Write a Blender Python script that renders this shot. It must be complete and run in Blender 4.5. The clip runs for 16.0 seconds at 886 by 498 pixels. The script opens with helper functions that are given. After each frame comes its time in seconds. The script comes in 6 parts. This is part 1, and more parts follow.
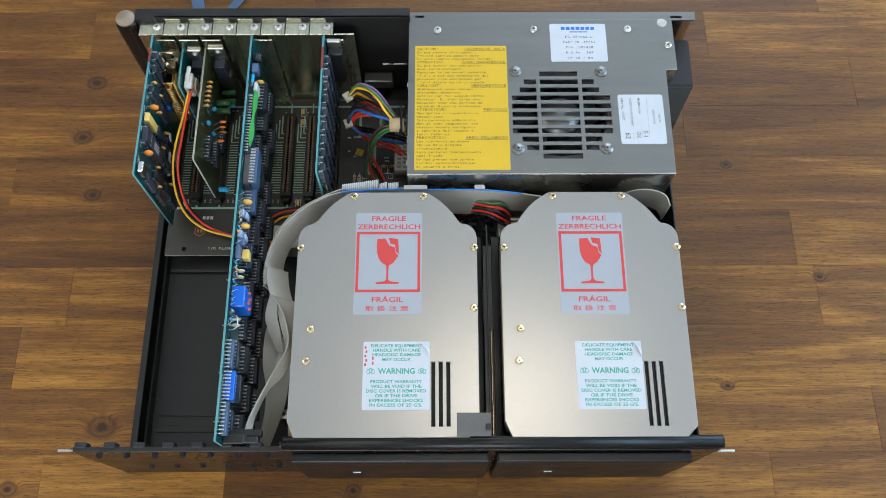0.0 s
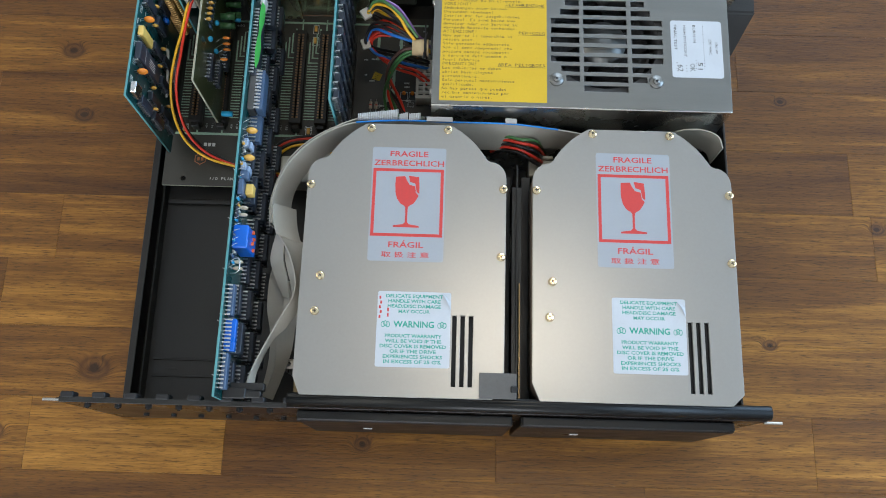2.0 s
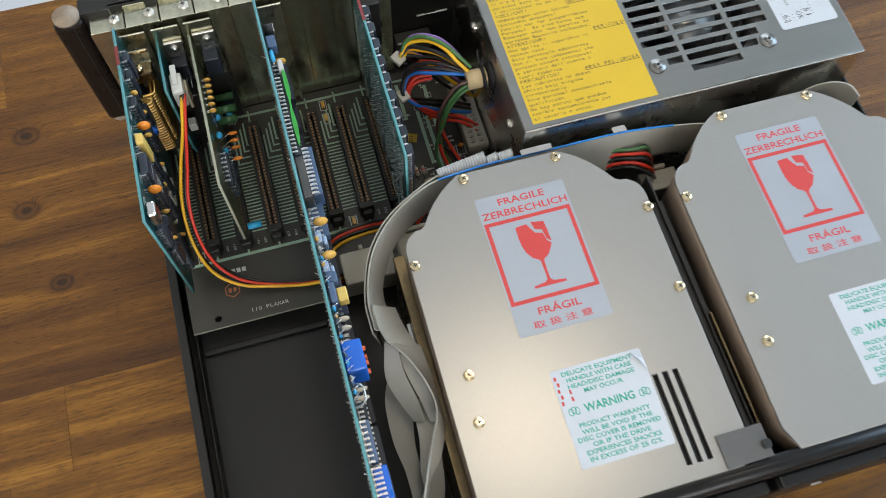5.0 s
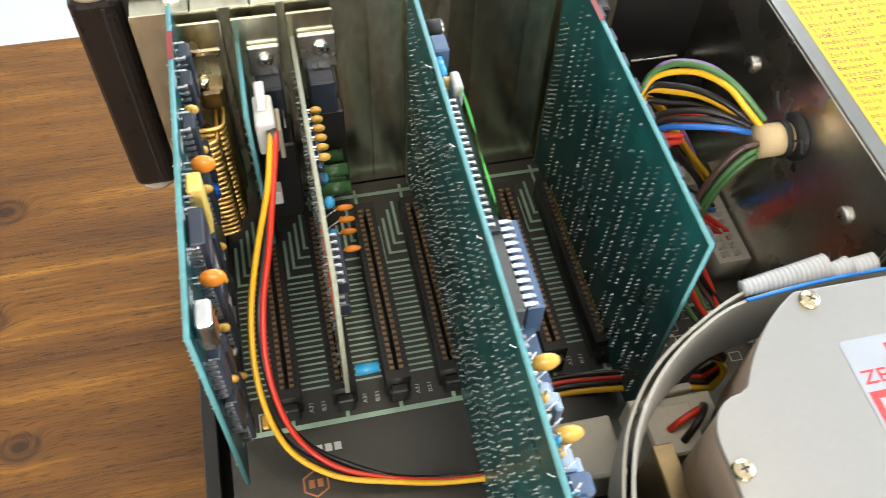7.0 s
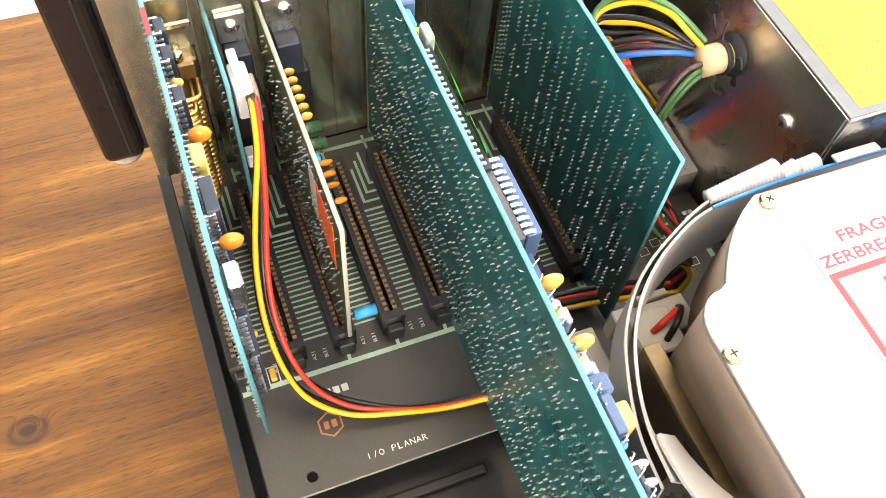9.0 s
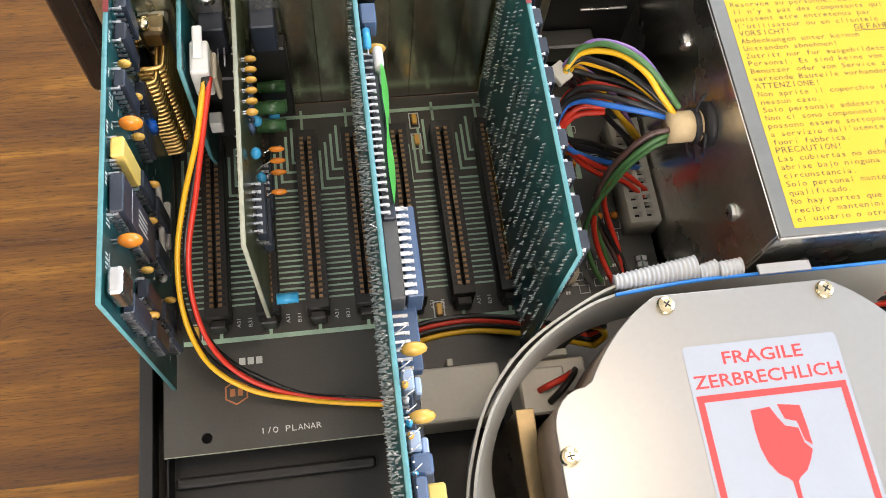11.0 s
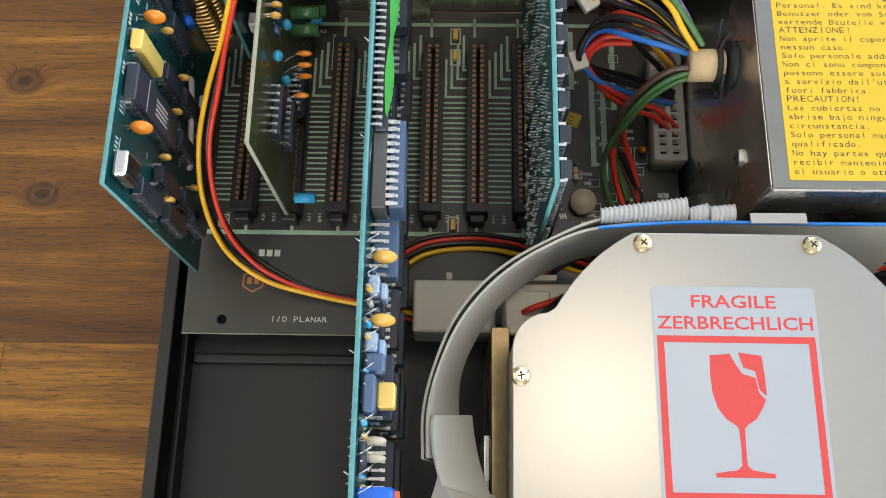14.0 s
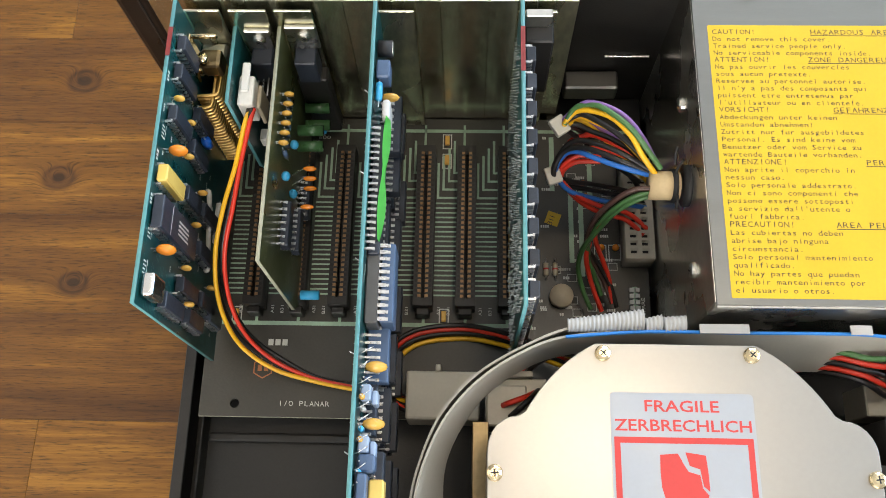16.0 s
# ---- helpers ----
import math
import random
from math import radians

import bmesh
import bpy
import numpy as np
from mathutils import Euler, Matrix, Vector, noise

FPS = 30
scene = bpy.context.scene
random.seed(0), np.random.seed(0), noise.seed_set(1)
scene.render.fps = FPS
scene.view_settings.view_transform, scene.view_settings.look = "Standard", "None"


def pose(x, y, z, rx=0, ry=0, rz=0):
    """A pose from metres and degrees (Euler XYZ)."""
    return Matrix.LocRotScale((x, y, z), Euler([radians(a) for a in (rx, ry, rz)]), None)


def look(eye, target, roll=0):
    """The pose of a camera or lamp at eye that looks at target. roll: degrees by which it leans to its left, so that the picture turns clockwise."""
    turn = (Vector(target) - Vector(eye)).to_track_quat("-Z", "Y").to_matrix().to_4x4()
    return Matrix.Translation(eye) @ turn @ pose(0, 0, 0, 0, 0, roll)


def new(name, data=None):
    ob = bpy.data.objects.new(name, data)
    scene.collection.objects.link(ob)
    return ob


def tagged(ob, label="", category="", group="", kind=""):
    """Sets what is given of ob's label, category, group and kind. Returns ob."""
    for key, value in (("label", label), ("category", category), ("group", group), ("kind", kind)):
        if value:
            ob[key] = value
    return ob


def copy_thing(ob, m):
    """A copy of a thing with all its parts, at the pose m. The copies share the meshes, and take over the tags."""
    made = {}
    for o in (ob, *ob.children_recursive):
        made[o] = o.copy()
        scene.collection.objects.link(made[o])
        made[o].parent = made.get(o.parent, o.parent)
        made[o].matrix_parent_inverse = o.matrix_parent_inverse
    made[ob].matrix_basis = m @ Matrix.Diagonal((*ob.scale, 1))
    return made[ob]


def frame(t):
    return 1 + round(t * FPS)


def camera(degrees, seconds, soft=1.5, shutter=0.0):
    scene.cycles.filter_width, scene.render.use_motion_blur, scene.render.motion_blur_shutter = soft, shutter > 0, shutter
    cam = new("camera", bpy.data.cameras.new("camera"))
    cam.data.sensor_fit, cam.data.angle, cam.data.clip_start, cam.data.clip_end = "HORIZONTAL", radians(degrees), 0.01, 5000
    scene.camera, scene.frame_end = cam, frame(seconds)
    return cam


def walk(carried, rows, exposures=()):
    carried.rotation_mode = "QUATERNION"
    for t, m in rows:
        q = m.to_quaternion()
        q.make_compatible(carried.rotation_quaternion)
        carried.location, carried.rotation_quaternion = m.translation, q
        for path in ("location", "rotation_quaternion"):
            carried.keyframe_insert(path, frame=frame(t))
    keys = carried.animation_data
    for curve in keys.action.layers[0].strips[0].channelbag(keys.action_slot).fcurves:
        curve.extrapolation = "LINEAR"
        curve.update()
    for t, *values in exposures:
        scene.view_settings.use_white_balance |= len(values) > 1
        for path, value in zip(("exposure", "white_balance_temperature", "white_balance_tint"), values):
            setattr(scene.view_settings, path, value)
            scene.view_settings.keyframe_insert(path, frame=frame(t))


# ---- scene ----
cam = camera(54.64, 16.0, soft=0.8, shutter=0.3)
PATH = [
    (0, (0.0282, -0.0838, 0.7338), (0.0359, 0.6427, -1.1295), 0.39),
    (0.5, (0.0280, -0.0557, 0.7051), (0.0397, 0.6093, -1.1811), 1.36),
    (1, (0.0318, -0.0430, 0.6953), (0.0421, 0.5766, -1.2063), 1.84),
    (1.5, (0.0270, -0.0465, 0.6809), (0.0317, 0.5333, -1.2332), 1.74),
    (2, (0.0170, -0.0475, 0.6786), (0.0079, 0.5031, -1.2441), 0.72),
    (2.5, (-0.0079, -0.0570, 0.6965), (-0.0061, 0.5036, -1.2233), 0.53),
    (3, (-0.0326, -0.0612, 0.7037), (0.0224, 0.5491, -1.2001), 1.10),
    (3.2, (-0.0412, -0.0619, 0.7049), (0.0389, 0.5555, -1.1957), 1.70),
    (5.3, (-0.1228, 0.0029, 0.4938), (0.1352, 0.8219, -1.3125), 1.42),
    (5.5, (-0.1258, 0.0153, 0.4599), (0.1363, 0.8783, -1.3251), 0.98),
    (6, (-0.1341, 0.0393, 0.3973), (0.1446, 1.0394, -1.3121), 1.11),
    (6.5, (-0.1431, 0.0656, 0.3486), (0.1368, 1.1561, -1.3044), 2.58),
    (7, (-0.1737, 0.0958, 0.3298), (0.1319, 1.2075, -1.3045), 3.60),
    (7.5, (-0.2114, 0.0993, 0.3171), (0.1902, 1.1983, -1.3050), 4.09),
    (8, (-0.2279, 0.1059, 0.3151), (0.2812, 1.1600, -1.3065), 5.48),
    (8.5, (-0.2174, 0.0985, 0.3314), (0.3144, 1.1243, -1.3011), 5.60),
    (9, (-0.2015, 0.0919, 0.3439), (0.2635, 1.0426, -1.3531), 6.13),
    (9.2, (-0.1945, 0.0918, 0.3476), (0.2409, 1.0272, -1.3657), 6.43),
    (11.3, (-0.1317, 0.1242, 0.3828), (0.0822, 0.8493, -1.4688), 11.71),
    (11.5, (-0.1276, 0.1259, 0.3866), (0.0695, 0.8365, -1.4725), 11.86),
    (12, (-0.1083, 0.1298, 0.3922), (0.0254, 0.8180, -1.4809), 9.13),
    (12.5, (-0.0936, 0.1289, 0.3932), (-0.0160, 0.7953, -1.4909), 5.87),
    (13, (-0.0881, 0.1177, 0.3874), (-0.0564, 0.7493, -1.5100), 2.77),
    (13.5, (-0.0905, 0.1108, 0.3868), (-0.0914, 0.7159, -1.5194), 0.40),
    (14, (-0.0976, 0.1144, 0.3879), (-0.1252, 0.6980, -1.5249), -1.86),
    (14.5, (-0.0928, 0.1228, 0.3994), (-0.1453, 0.7017, -1.5142), -4.14),
    (15, (-0.0897, 0.1321, 0.4140), (-0.1467, 0.7376, -1.4913), -4.37),
    (15.5, (-0.0884, 0.1314, 0.4249), (-0.1498, 0.7590, -1.4731), -4.64),
    (16, (-0.0869, 0.1307, 0.4346), (-0.1466, 0.7781, -1.4568), -4.31),
]
EXPOSURES = [(0, -0.63, 5750, 7), (1.5, -0.77, 5750, 7), (3, -0.75, 5850, 7), (5.5, -0.60, 6300, 9), (6.5, -0.23, 6500, 7.5), (7, 0.22, 6650, 11), (8, 1.06, 6900, 14), (9, 1.02, 6950, 17), (11.5, -0.04, 6600, 15), (12.5, -0.10, 6500, 13), (13.5, -0.33, 6350, 11), (14.5, -0.23, 6450, 10), (16, -0.17, 6650, 11)]
walk(cam, [(t, look(eye, target, roll)) for t, eye, target, roll in PATH], EXPOSURES)

# ---- light ----
world = bpy.data.worlds.new("sky")
scene.world = world
world.use_nodes = True
_sky = world.node_tree.nodes.new("ShaderNodeTexSky")
_sky.sky_type, _sky.sun_disc = "NISHITA", False
_sky.sun_elevation, _sky.sun_rotation = radians(35), radians(20)
world.node_tree.links.new(_sky.outputs[0], world.node_tree.nodes["Background"].inputs[0])
world.node_tree.nodes["Background"].inputs[1].default_value = 0.12


def window_light(name, eye, target, wide, high, watts, colour):
    """Daylight from one window's opening; the front one is added fill."""
    lamp = bpy.data.lights.new(name, "AREA")
    lamp.shape, lamp.size, lamp.size_y, lamp.energy, lamp.color = "RECTANGLE", wide, high, watts, colour
    new(name, lamp).matrix_world = look(eye, target)


window_light("window_light_rear", (0.9, 2.38, 0.95), (0.9, 0, 0.4), 1.8, 1.2, 45, (0.78, 0.89, 1.0))
window_light("window_light_side", (-2.08, 0.3, 0.95), (0, 0.3, 0.3), 1.6, 1.2, 24, (1.0, 0.88, 0.70))
window_light("window_light_east", (2.08, 0.3, 0.95), (0, 0.3, 0.1), 1.6, 1.2, 50, (0.62, 0.80, 1.0))
# unseen front source, added to brighten the brackets and card interior
window_light("added_front_fill", (-0.3, -2.08, 0.95), (0, 0.2, 0.1), 1.6, 1.2, 56, (1.0, 0.95, 0.90))
_lamp = bpy.data.lights.new("ceiling_lamp_light", "AREA")
_lamp.shape, _lamp.size, _lamp.energy, _lamp.color = "DISK", 0.32, 4.8, (1.0, 0.82, 0.60)
new("ceiling_lamp_light", _lamp).matrix_world = pose(0.19, 0.33, 1.66)

# ---- materials ----
def node(m, kind, **values):
    n = m.node_tree.nodes.new("ShaderNode" + kind)
    for key, value in values.items():
        n.inputs[key.replace("_", " ")].default_value = value
    return n


def surf(name, col, rough=0.5, metal=0.0, vary=0.12, scale=40.0, bump=0.05, fine=700.0, each=0.0, stretch=(1, 1, 1), gloss=0.5, even=False):
    """A surface with mottling at two scales, uneven gloss and a fine relief. each: how far single pieces differ."""
    m = bpy.data.materials.new(name)
    m.use_nodes = True
    b = m.node_tree.nodes["Principled BSDF"]
    link = m.node_tree.links.new
    co = node(m, "TexCoord")
    mp = node(m, "Mapping", Scale=stretch)
    link(co.outputs["Object"], mp.inputs["Vector"])
    big = node(m, "TexNoise", Scale=scale, Detail=4.0, Roughness=0.6)
    small = node(m, "TexNoise", Scale=fine, Detail=2.0)
    link(mp.outputs[0], big.inputs["Vector"])
    link(mp.outputs[0], small.inputs["Vector"])
    add = node(m, "Math")
    add.operation = "ADD"
    half = node(m, "Math")
    half.operation = "MULTIPLY"
    half.inputs[1].default_value = 0.4
    link(small.outputs["Fac"], half.inputs[0])
    link(big.outputs["Fac"], add.inputs[0])
    link(half.outputs[0], add.inputs[1])
    ramp = node(m, "MapRange")
    ramp.inputs["From Min"].default_value, ramp.inputs["From Max"].default_value = 0.45, 0.95
    ramp.inputs["To Min"].default_value, ramp.inputs["To Max"].default_value = 1 - vary, 1 + vary
    link(add.outputs[0], ramp.inputs["Value"])
    val = ramp.outputs[0]
    if each:
        info = node(m, "ObjectInfo")
        r2 = node(m, "MapRange")
        r2.inputs["To Min"].default_value, r2.inputs["To Max"].default_value = 1 - each, 1 + each
        link(info.outputs["Random"], r2.inputs["Value"])
        mul = node(m, "Math")
        mul.operation = "MULTIPLY"
        link(val, mul.inputs[0])
        link(r2.outputs[0], mul.inputs[1])
        val = mul.outputs[0]
    hue = node(m, "VectorMath")
    hue.operation = "SCALE"
    hue.inputs[0].default_value = col
    link(val, hue.inputs["Scale"])
    link(hue.outputs[0], b.inputs["Base Color"])
    rr = node(m, "MapRange")
    rr.inputs["From Min"].default_value, rr.inputs["From Max"].default_value = 0.3, 0.7
    rr.inputs["To Min"].default_value, rr.inputs["To Max"].default_value = max(0.02, rough - 0.08), min(1, rough + 0.1)
    link(big.outputs["Fac"], rr.inputs["Value"])
    if even:
        b.inputs["Roughness"].default_value = rough
    else:
        link(rr.outputs[0], b.inputs["Roughness"])
    b.inputs["Metallic"].default_value = metal
    b.inputs["Specular IOR Level"].default_value = gloss
    if bump:
        bp = node(m, "Bump", Strength=bump, Distance=0.001)
        link(small.outputs["Fac"], bp.inputs["Height"])
        link(bp.outputs[0], b.inputs["Normal"])
    return m


KNOTS = [(-0.311, 0.380, 0.016), (-0.316, 0.319, 0.015), (-0.298, 0.258, 0.013), (-0.259, 0.041, 0.020), (-0.330, -0.010, 0.013), (0.373, 0.174, 0.010), (0.302, 0.288, 0.009), (0.277, 0.0745, 0.009), (-0.044, -0.012, 0.011)]


def wood_surface():
    """Oiled acacia: long grain, dark streaks, fine pores, ringed knots; every stave its own tone."""
    m = bpy.data.materials.new("oiled_acacia")
    m.use_nodes = True
    b = m.node_tree.nodes["Principled BSDF"]
    link = m.node_tree.links.new

    def math2(op, a, c):
        n = node(m, "Math")
        n.operation = op
        for i, v in enumerate((a, c)):
            if isinstance(v, (int, float)):
                n.inputs[i].default_value = v
            else:
                link(v, n.inputs[i])
        return n.outputs[0]

    co, info = node(m, "TexCoord"), node(m, "ObjectInfo")
    shift = node(m, "CombineXYZ")
    link(math2("MULTIPLY", info.outputs["Random"], 37.0), shift.inputs[2])
    moved = node(m, "VectorMath")
    moved.operation = "ADD"
    link(co.outputs["Object"], moved.inputs[0])
    link(shift.outputs[0], moved.inputs[1])
    # knots push the grain aside
    knot, heart = None, None
    for x, y, r in KNOTS:
        off = node(m, "VectorMath")
        off.operation = "SUBTRACT"
        link(co.outputs["Object"], off.inputs[0])
        off.inputs[1].default_value = (x, y, 0)
        sq = node(m, "VectorMath")
        sq.operation = "MULTIPLY"
        link(off.outputs[0], sq.inputs[0])
        sq.inputs[1].default_value = (1.15 / r, 1.5 / r, 0)
        ln = node(m, "VectorMath")
        ln.operation = "LENGTH"
        link(sq.outputs[0], ln.inputs[0])
        d2 = math2("MULTIPLY", ln.outputs["Value"], ln.outputs["Value"])
        fall = math2("POWER", 2.718, math2("MULTIPLY", d2, -2.4))
        knot = fall if knot is None else math2("MAXIMUM", knot, fall)
        # a dark heart with a crack-dark rim about it
        rim = math2("SUBTRACT", ln.outputs["Value"], 0.62)
        rim = math2("MULTIPLY", math2("POWER", 2.718, math2("MULTIPLY", math2("MULTIPLY", rim, rim), -60.0)), 0.34)
        dot = math2("ADD", math2("POWER", 2.718, math2("MULTIPLY", d2, -16.0)), rim)
        heart = dot if heart is None else math2("MAXIMUM", heart, dot)
    warp = node(m, "CombineXYZ")
    link(math2("MULTIPLY", knot, 0.014), warp.inputs[1])
    bent = node(m, "VectorMath")
    bent.operation = "ADD"
    link(moved.outputs[0], bent.inputs[0])
    link(warp.outputs[0], bent.inputs[1])

    def grain(sx, sy, detail, distort=0.0):
        mp = node(m, "Mapping", Scale=(sx, sy, 1))
        link(bent.outputs[0], mp.inputs["Vector"])
        n = node(m, "TexNoise", Scale=1.0, Detail=detail, Roughness=0.62, Distortion=distort)
        link(mp.outputs[0], n.inputs["Vector"])
        return n.outputs["Fac"]

    broad, streak, fibre, pore = grain(3.0, 26.0, 4.0, 0.8), grain(7.0, 130.0, 5.0, 0.4), grain(25.0, 700.0, 3.0), grain(120.0, 1500.0, 2.0)
    ramp = node(m, "ValToRGB")
    mix = math2("ADD", math2("MULTIPLY", broad, 0.68), math2("ADD", math2("MULTIPLY", streak, 0.40), math2("MULTIPLY", fibre, 0.30)))
    mix = math2("ADD", mix, math2("MULTIPLY", math2("SUBTRACT", info.outputs["Random"], 0.5), 0.21))
    mix = math2("SUBTRACT", math2("SUBTRACT", mix, 0.185), math2("ADD", math2("MULTIPLY", knot, 0.09), math2("MULTIPLY", heart, math2("ADD", math2("MULTIPLY", streak, 0.5), 0.24))))
    link(mix, ramp.inputs["Fac"])
    stops = ramp.color_ramp.elements
    stops[0].position, stops[0].color = 0.18, (0.034, 0.013, 0.003, 1)
    stops[1].position, stops[1].color = 0.74, (0.44, 0.208, 0.034, 1)
    for at, c in ((0.37, (0.098, 0.037, 0.0055, 1)), (0.52, (0.160, 0.066, 0.0085, 1)), (0.62, (0.262, 0.117, 0.0150, 1))):
        stops.new(at).color = c
    dark = node(m, "MapRange")
    for key, v in (("From Min", 0.30), ("From Max", 0.47), ("To Min", 0.40), ("To Max", 1.06)):
        dark.inputs[key].default_value = v
    link(pore, dark.inputs["Value"])
    out = node(m, "VectorMath")
    out.operation = "SCALE"
    link(ramp.outputs[0], out.inputs[0])
    link(dark.outputs[0], out.inputs["Scale"])
    link(out.outputs[0], b.inputs["Base Color"])
    b.inputs["Specular IOR Level"].default_value = 0.44
    rr = math2("ADD", math2("MULTIPLY", streak, 0.25), 0.30)
    link(rr, b.inputs["Roughness"])
    bp = node(m, "Bump", Strength=0.25, Distance=0.0006)
    link(math2("ADD", fibre, pore), bp.inputs["Height"])
    link(bp.outputs[0], b.inputs["Normal"])
    return m


def board_surface(name, col, trace, size=420.0, rough=0.32, cover=0.56):
    """A lacquered circuit board: fine traces of copper under the lacquer."""
    m = surf(name, col, rough, 0, 0.2, 30, 0.0, 500)
    b = m.node_tree.nodes["Principled BSDF"]
    link = m.node_tree.links.new
    co = node(m, "TexCoord")
    mp = node(m, "Mapping", Rotation=(0, radians(90), radians(90)))
    link(co.outputs["Object"], mp.inputs["Vector"])
    br = node(m, "TexBrick", Scale=size / 2.2, Mortar_Size=0.035, Color1=(0, 0, 0, 1), Color2=(0, 0, 0, 1), Mortar=(1, 1, 1, 1))
    br.inputs["Brick Width"].default_value, br.inputs["Row Height"].default_value = 2.4, 0.28
    link(mp.outputs[0], br.inputs["Vector"])
    ns = node(m, "TexNoise", Scale=110.0, Detail=1.0)
    link(mp.outputs[0], ns.inputs["Vector"])
    gt = node(m, "Math")
    gt.operation = "GREATER_THAN"
    gt.inputs[1].default_value = cover
    link(ns.outputs["Fac"], gt.inputs[0])
    mul = node(m, "Math")
    mul.operation = "MULTIPLY"
    link(gt.outputs[0], mul.inputs[0])
    link(br.outputs["Color"], mul.inputs[1])
    mx = node(m, "Mix")
    mx.data_type = "RGBA"
    link(mul.outputs[0], mx.inputs[0])
    old = b.inputs["Base Color"].links[0].from_socket
    link(old, mx.inputs[6])
    mx.inputs[7].default_value = (*trace, 1)
    link(mx.outputs[2], b.inputs["Base Color"])
    bp = node(m, "Bump", Strength=0.3, Distance=0.0004)
    link(mul.outputs[0], bp.inputs["Height"])
    link(bp.outputs[0], b.inputs["Normal"])
    return m


def plastic(name, col, rough=0.4, **more):
    return surf(name, col, rough, 0, more.pop("vary", 0.08), more.pop("scale", 60), more.pop("bump", 0.03), **more)


WOOD = wood_surface()
PAINT_WALL = surf("white_wall_paint", (0.72, 0.71, 0.68), 0.8, vary=0.04, scale=3, bump=0.1, fine=200)
FLOOR_M = surf("pale_floor", (0.62, 0.64, 0.68), 0.5, vary=0.06, scale=2, bump=0.02)
BLACK = surf("black_satin_paint", (0.0130, 0.0125, 0.0115), 0.46, 0, 0.35, 25, 0.10, 900)
BLACK_GLOSS = surf("dark_brown_black_lacquer", (0.014, 0.0100, 0.0080), 0.28, 0, 0.4, 14, 0.05, 500, gloss=0.3)
BEZEL_BLACK = surf("black_bezel_plastic", (0.007, 0.007, 0.007), 0.34, 0, 0.3, 25, 0.06, 900, gloss=0.35)
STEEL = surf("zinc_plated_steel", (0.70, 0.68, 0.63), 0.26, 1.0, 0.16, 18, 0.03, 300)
# darker than STEEL: the weaker light on upward faces is put into the colour
STEEL_SAT = surf("dimmed_brushed_steel", (0.25, 0.247, 0.232), 0.34, 1.0, 0.05, 12, 0.0, 500, stretch=(1, 9, 1), even=True)
# tarnish, plus olive reflections painted in as yellow-green tint and blotches
BRACKET = surf("tarnished_olive_sheen_steel", (0.74, 0.72, 0.56), 0.25, 1.0, 0.45, 12, 0.04, 220, stretch=(1.4, 1, 0.6))
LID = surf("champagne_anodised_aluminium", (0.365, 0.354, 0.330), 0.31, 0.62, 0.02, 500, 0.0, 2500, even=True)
# side of the same formed cover as LID, its shade put into a darker brown
CAST = surf("shaded_champagne_cover_side", (0.185, 0.140, 0.102), 0.42, 0.2, 0.12, 30, 0.06, 600)
GOLD = surf("yellow_passivated_steel", (0.22, 0.165, 0.09), 0.32, 1.0, 0.35, 25, 0.05, 300)
BRASS = surf("yellow_zinc_screw", (0.72, 0.60, 0.38), 0.22, 1.0, 0.2, 300, 0.05, 900)
GILT = surf("gold_plated_pin", (0.95, 0.66, 0.24), 0.38, 1.0, 0.1, 200, 0.0)
TIN = surf("tinned_leg", (0.70, 0.71, 0.73), 0.30, 1.0, 0.15, 600, 0.0)
SOLDER = surf("solder", (0.34, 0.37, 0.36), 0.36, 1.0, 0.2, 900, 0.0)
PCB = board_surface("teal_green_board", (0.003, 0.056, 0.059), (0.014, 0.135, 0.128))
PCB_EDGE = surf("pale_teal_board_edge", (0.095, 0.290, 0.310), 0.5, 0, 0.18, 200, 0.1)
PCB_OLIVE = board_surface("olive_green_board", (0.066, 0.078, 0.027), (0.15, 0.16, 0.06))
PCB_OLIVE_EDGE = surf("pale_grey_board_edge", (0.36, 0.37, 0.28), 0.6, 0, 0.15, 200, 0.1)
PLANAR = surf("dark_grey_board", (0.042, 0.040, 0.033), 0.38, 0, 0.25, 20, 0.04, 900)
TRACE = surf("pale_green_trace", (0.36, 0.52, 0.39), 0.42, 0, 0.15, 90, 0.0)
# black epoxy with the sky's blue sheen mixed into its base colour
CHIP = surf("sky_tinted_black_epoxy", (0.028, 0.036, 0.052), 0.40, 0, 0.25, 120, 0.08, 1500, each=0.25)
SLOT = plastic("black_connector_plastic", (0.016, 0.015, 0.014), 0.45)
CONTACT = surf("bronze_contact", (0.26, 0.155, 0.078), 0.40, 0.7, 0.3, 300, 0.0)
WHITE_PL = plastic("white_nylon", (0.78, 0.77, 0.72), 0.35)
MILKY = plastic("milky_nylon", (0.48, 0.45, 0.37), 0.35)
CREAM = plastic("cream_connector", (0.55, 0.48, 0.36), 0.45)
ORANGE = plastic("orange_resin", (0.85, 0.27, 0.03), 0.22)
MUSTARD = plastic("mustard_resin", (0.78, 0.45, 0.09), 0.28)
YELLOW_PL = plastic("yellow_plastic", (0.76, 0.53, 0.13), 0.4)
PALE_BLUE = plastic("pale_blue_plastic", (0.36, 0.46, 0.62), 0.4)
BLUE_PL = plastic("blue_plastic", (0.01, 0.13, 0.62), 0.32)
LBLUE = plastic("light_blue_resin", (0.05, 0.40, 0.72), 0.3)
# grey-blue, lifted further to carry sky light on the chip bodies
GREYBLUE = plastic("grey_blue_plastic", (0.075, 0.125, 0.22), 0.38)
GREEN_CAP = plastic("dark_green_film", (0.05, 0.13, 0.05), 0.25)
SILVER = surf("silver_can", (0.80, 0.80, 0.80), 0.22, 1.0, 0.06, 100, 0.0)
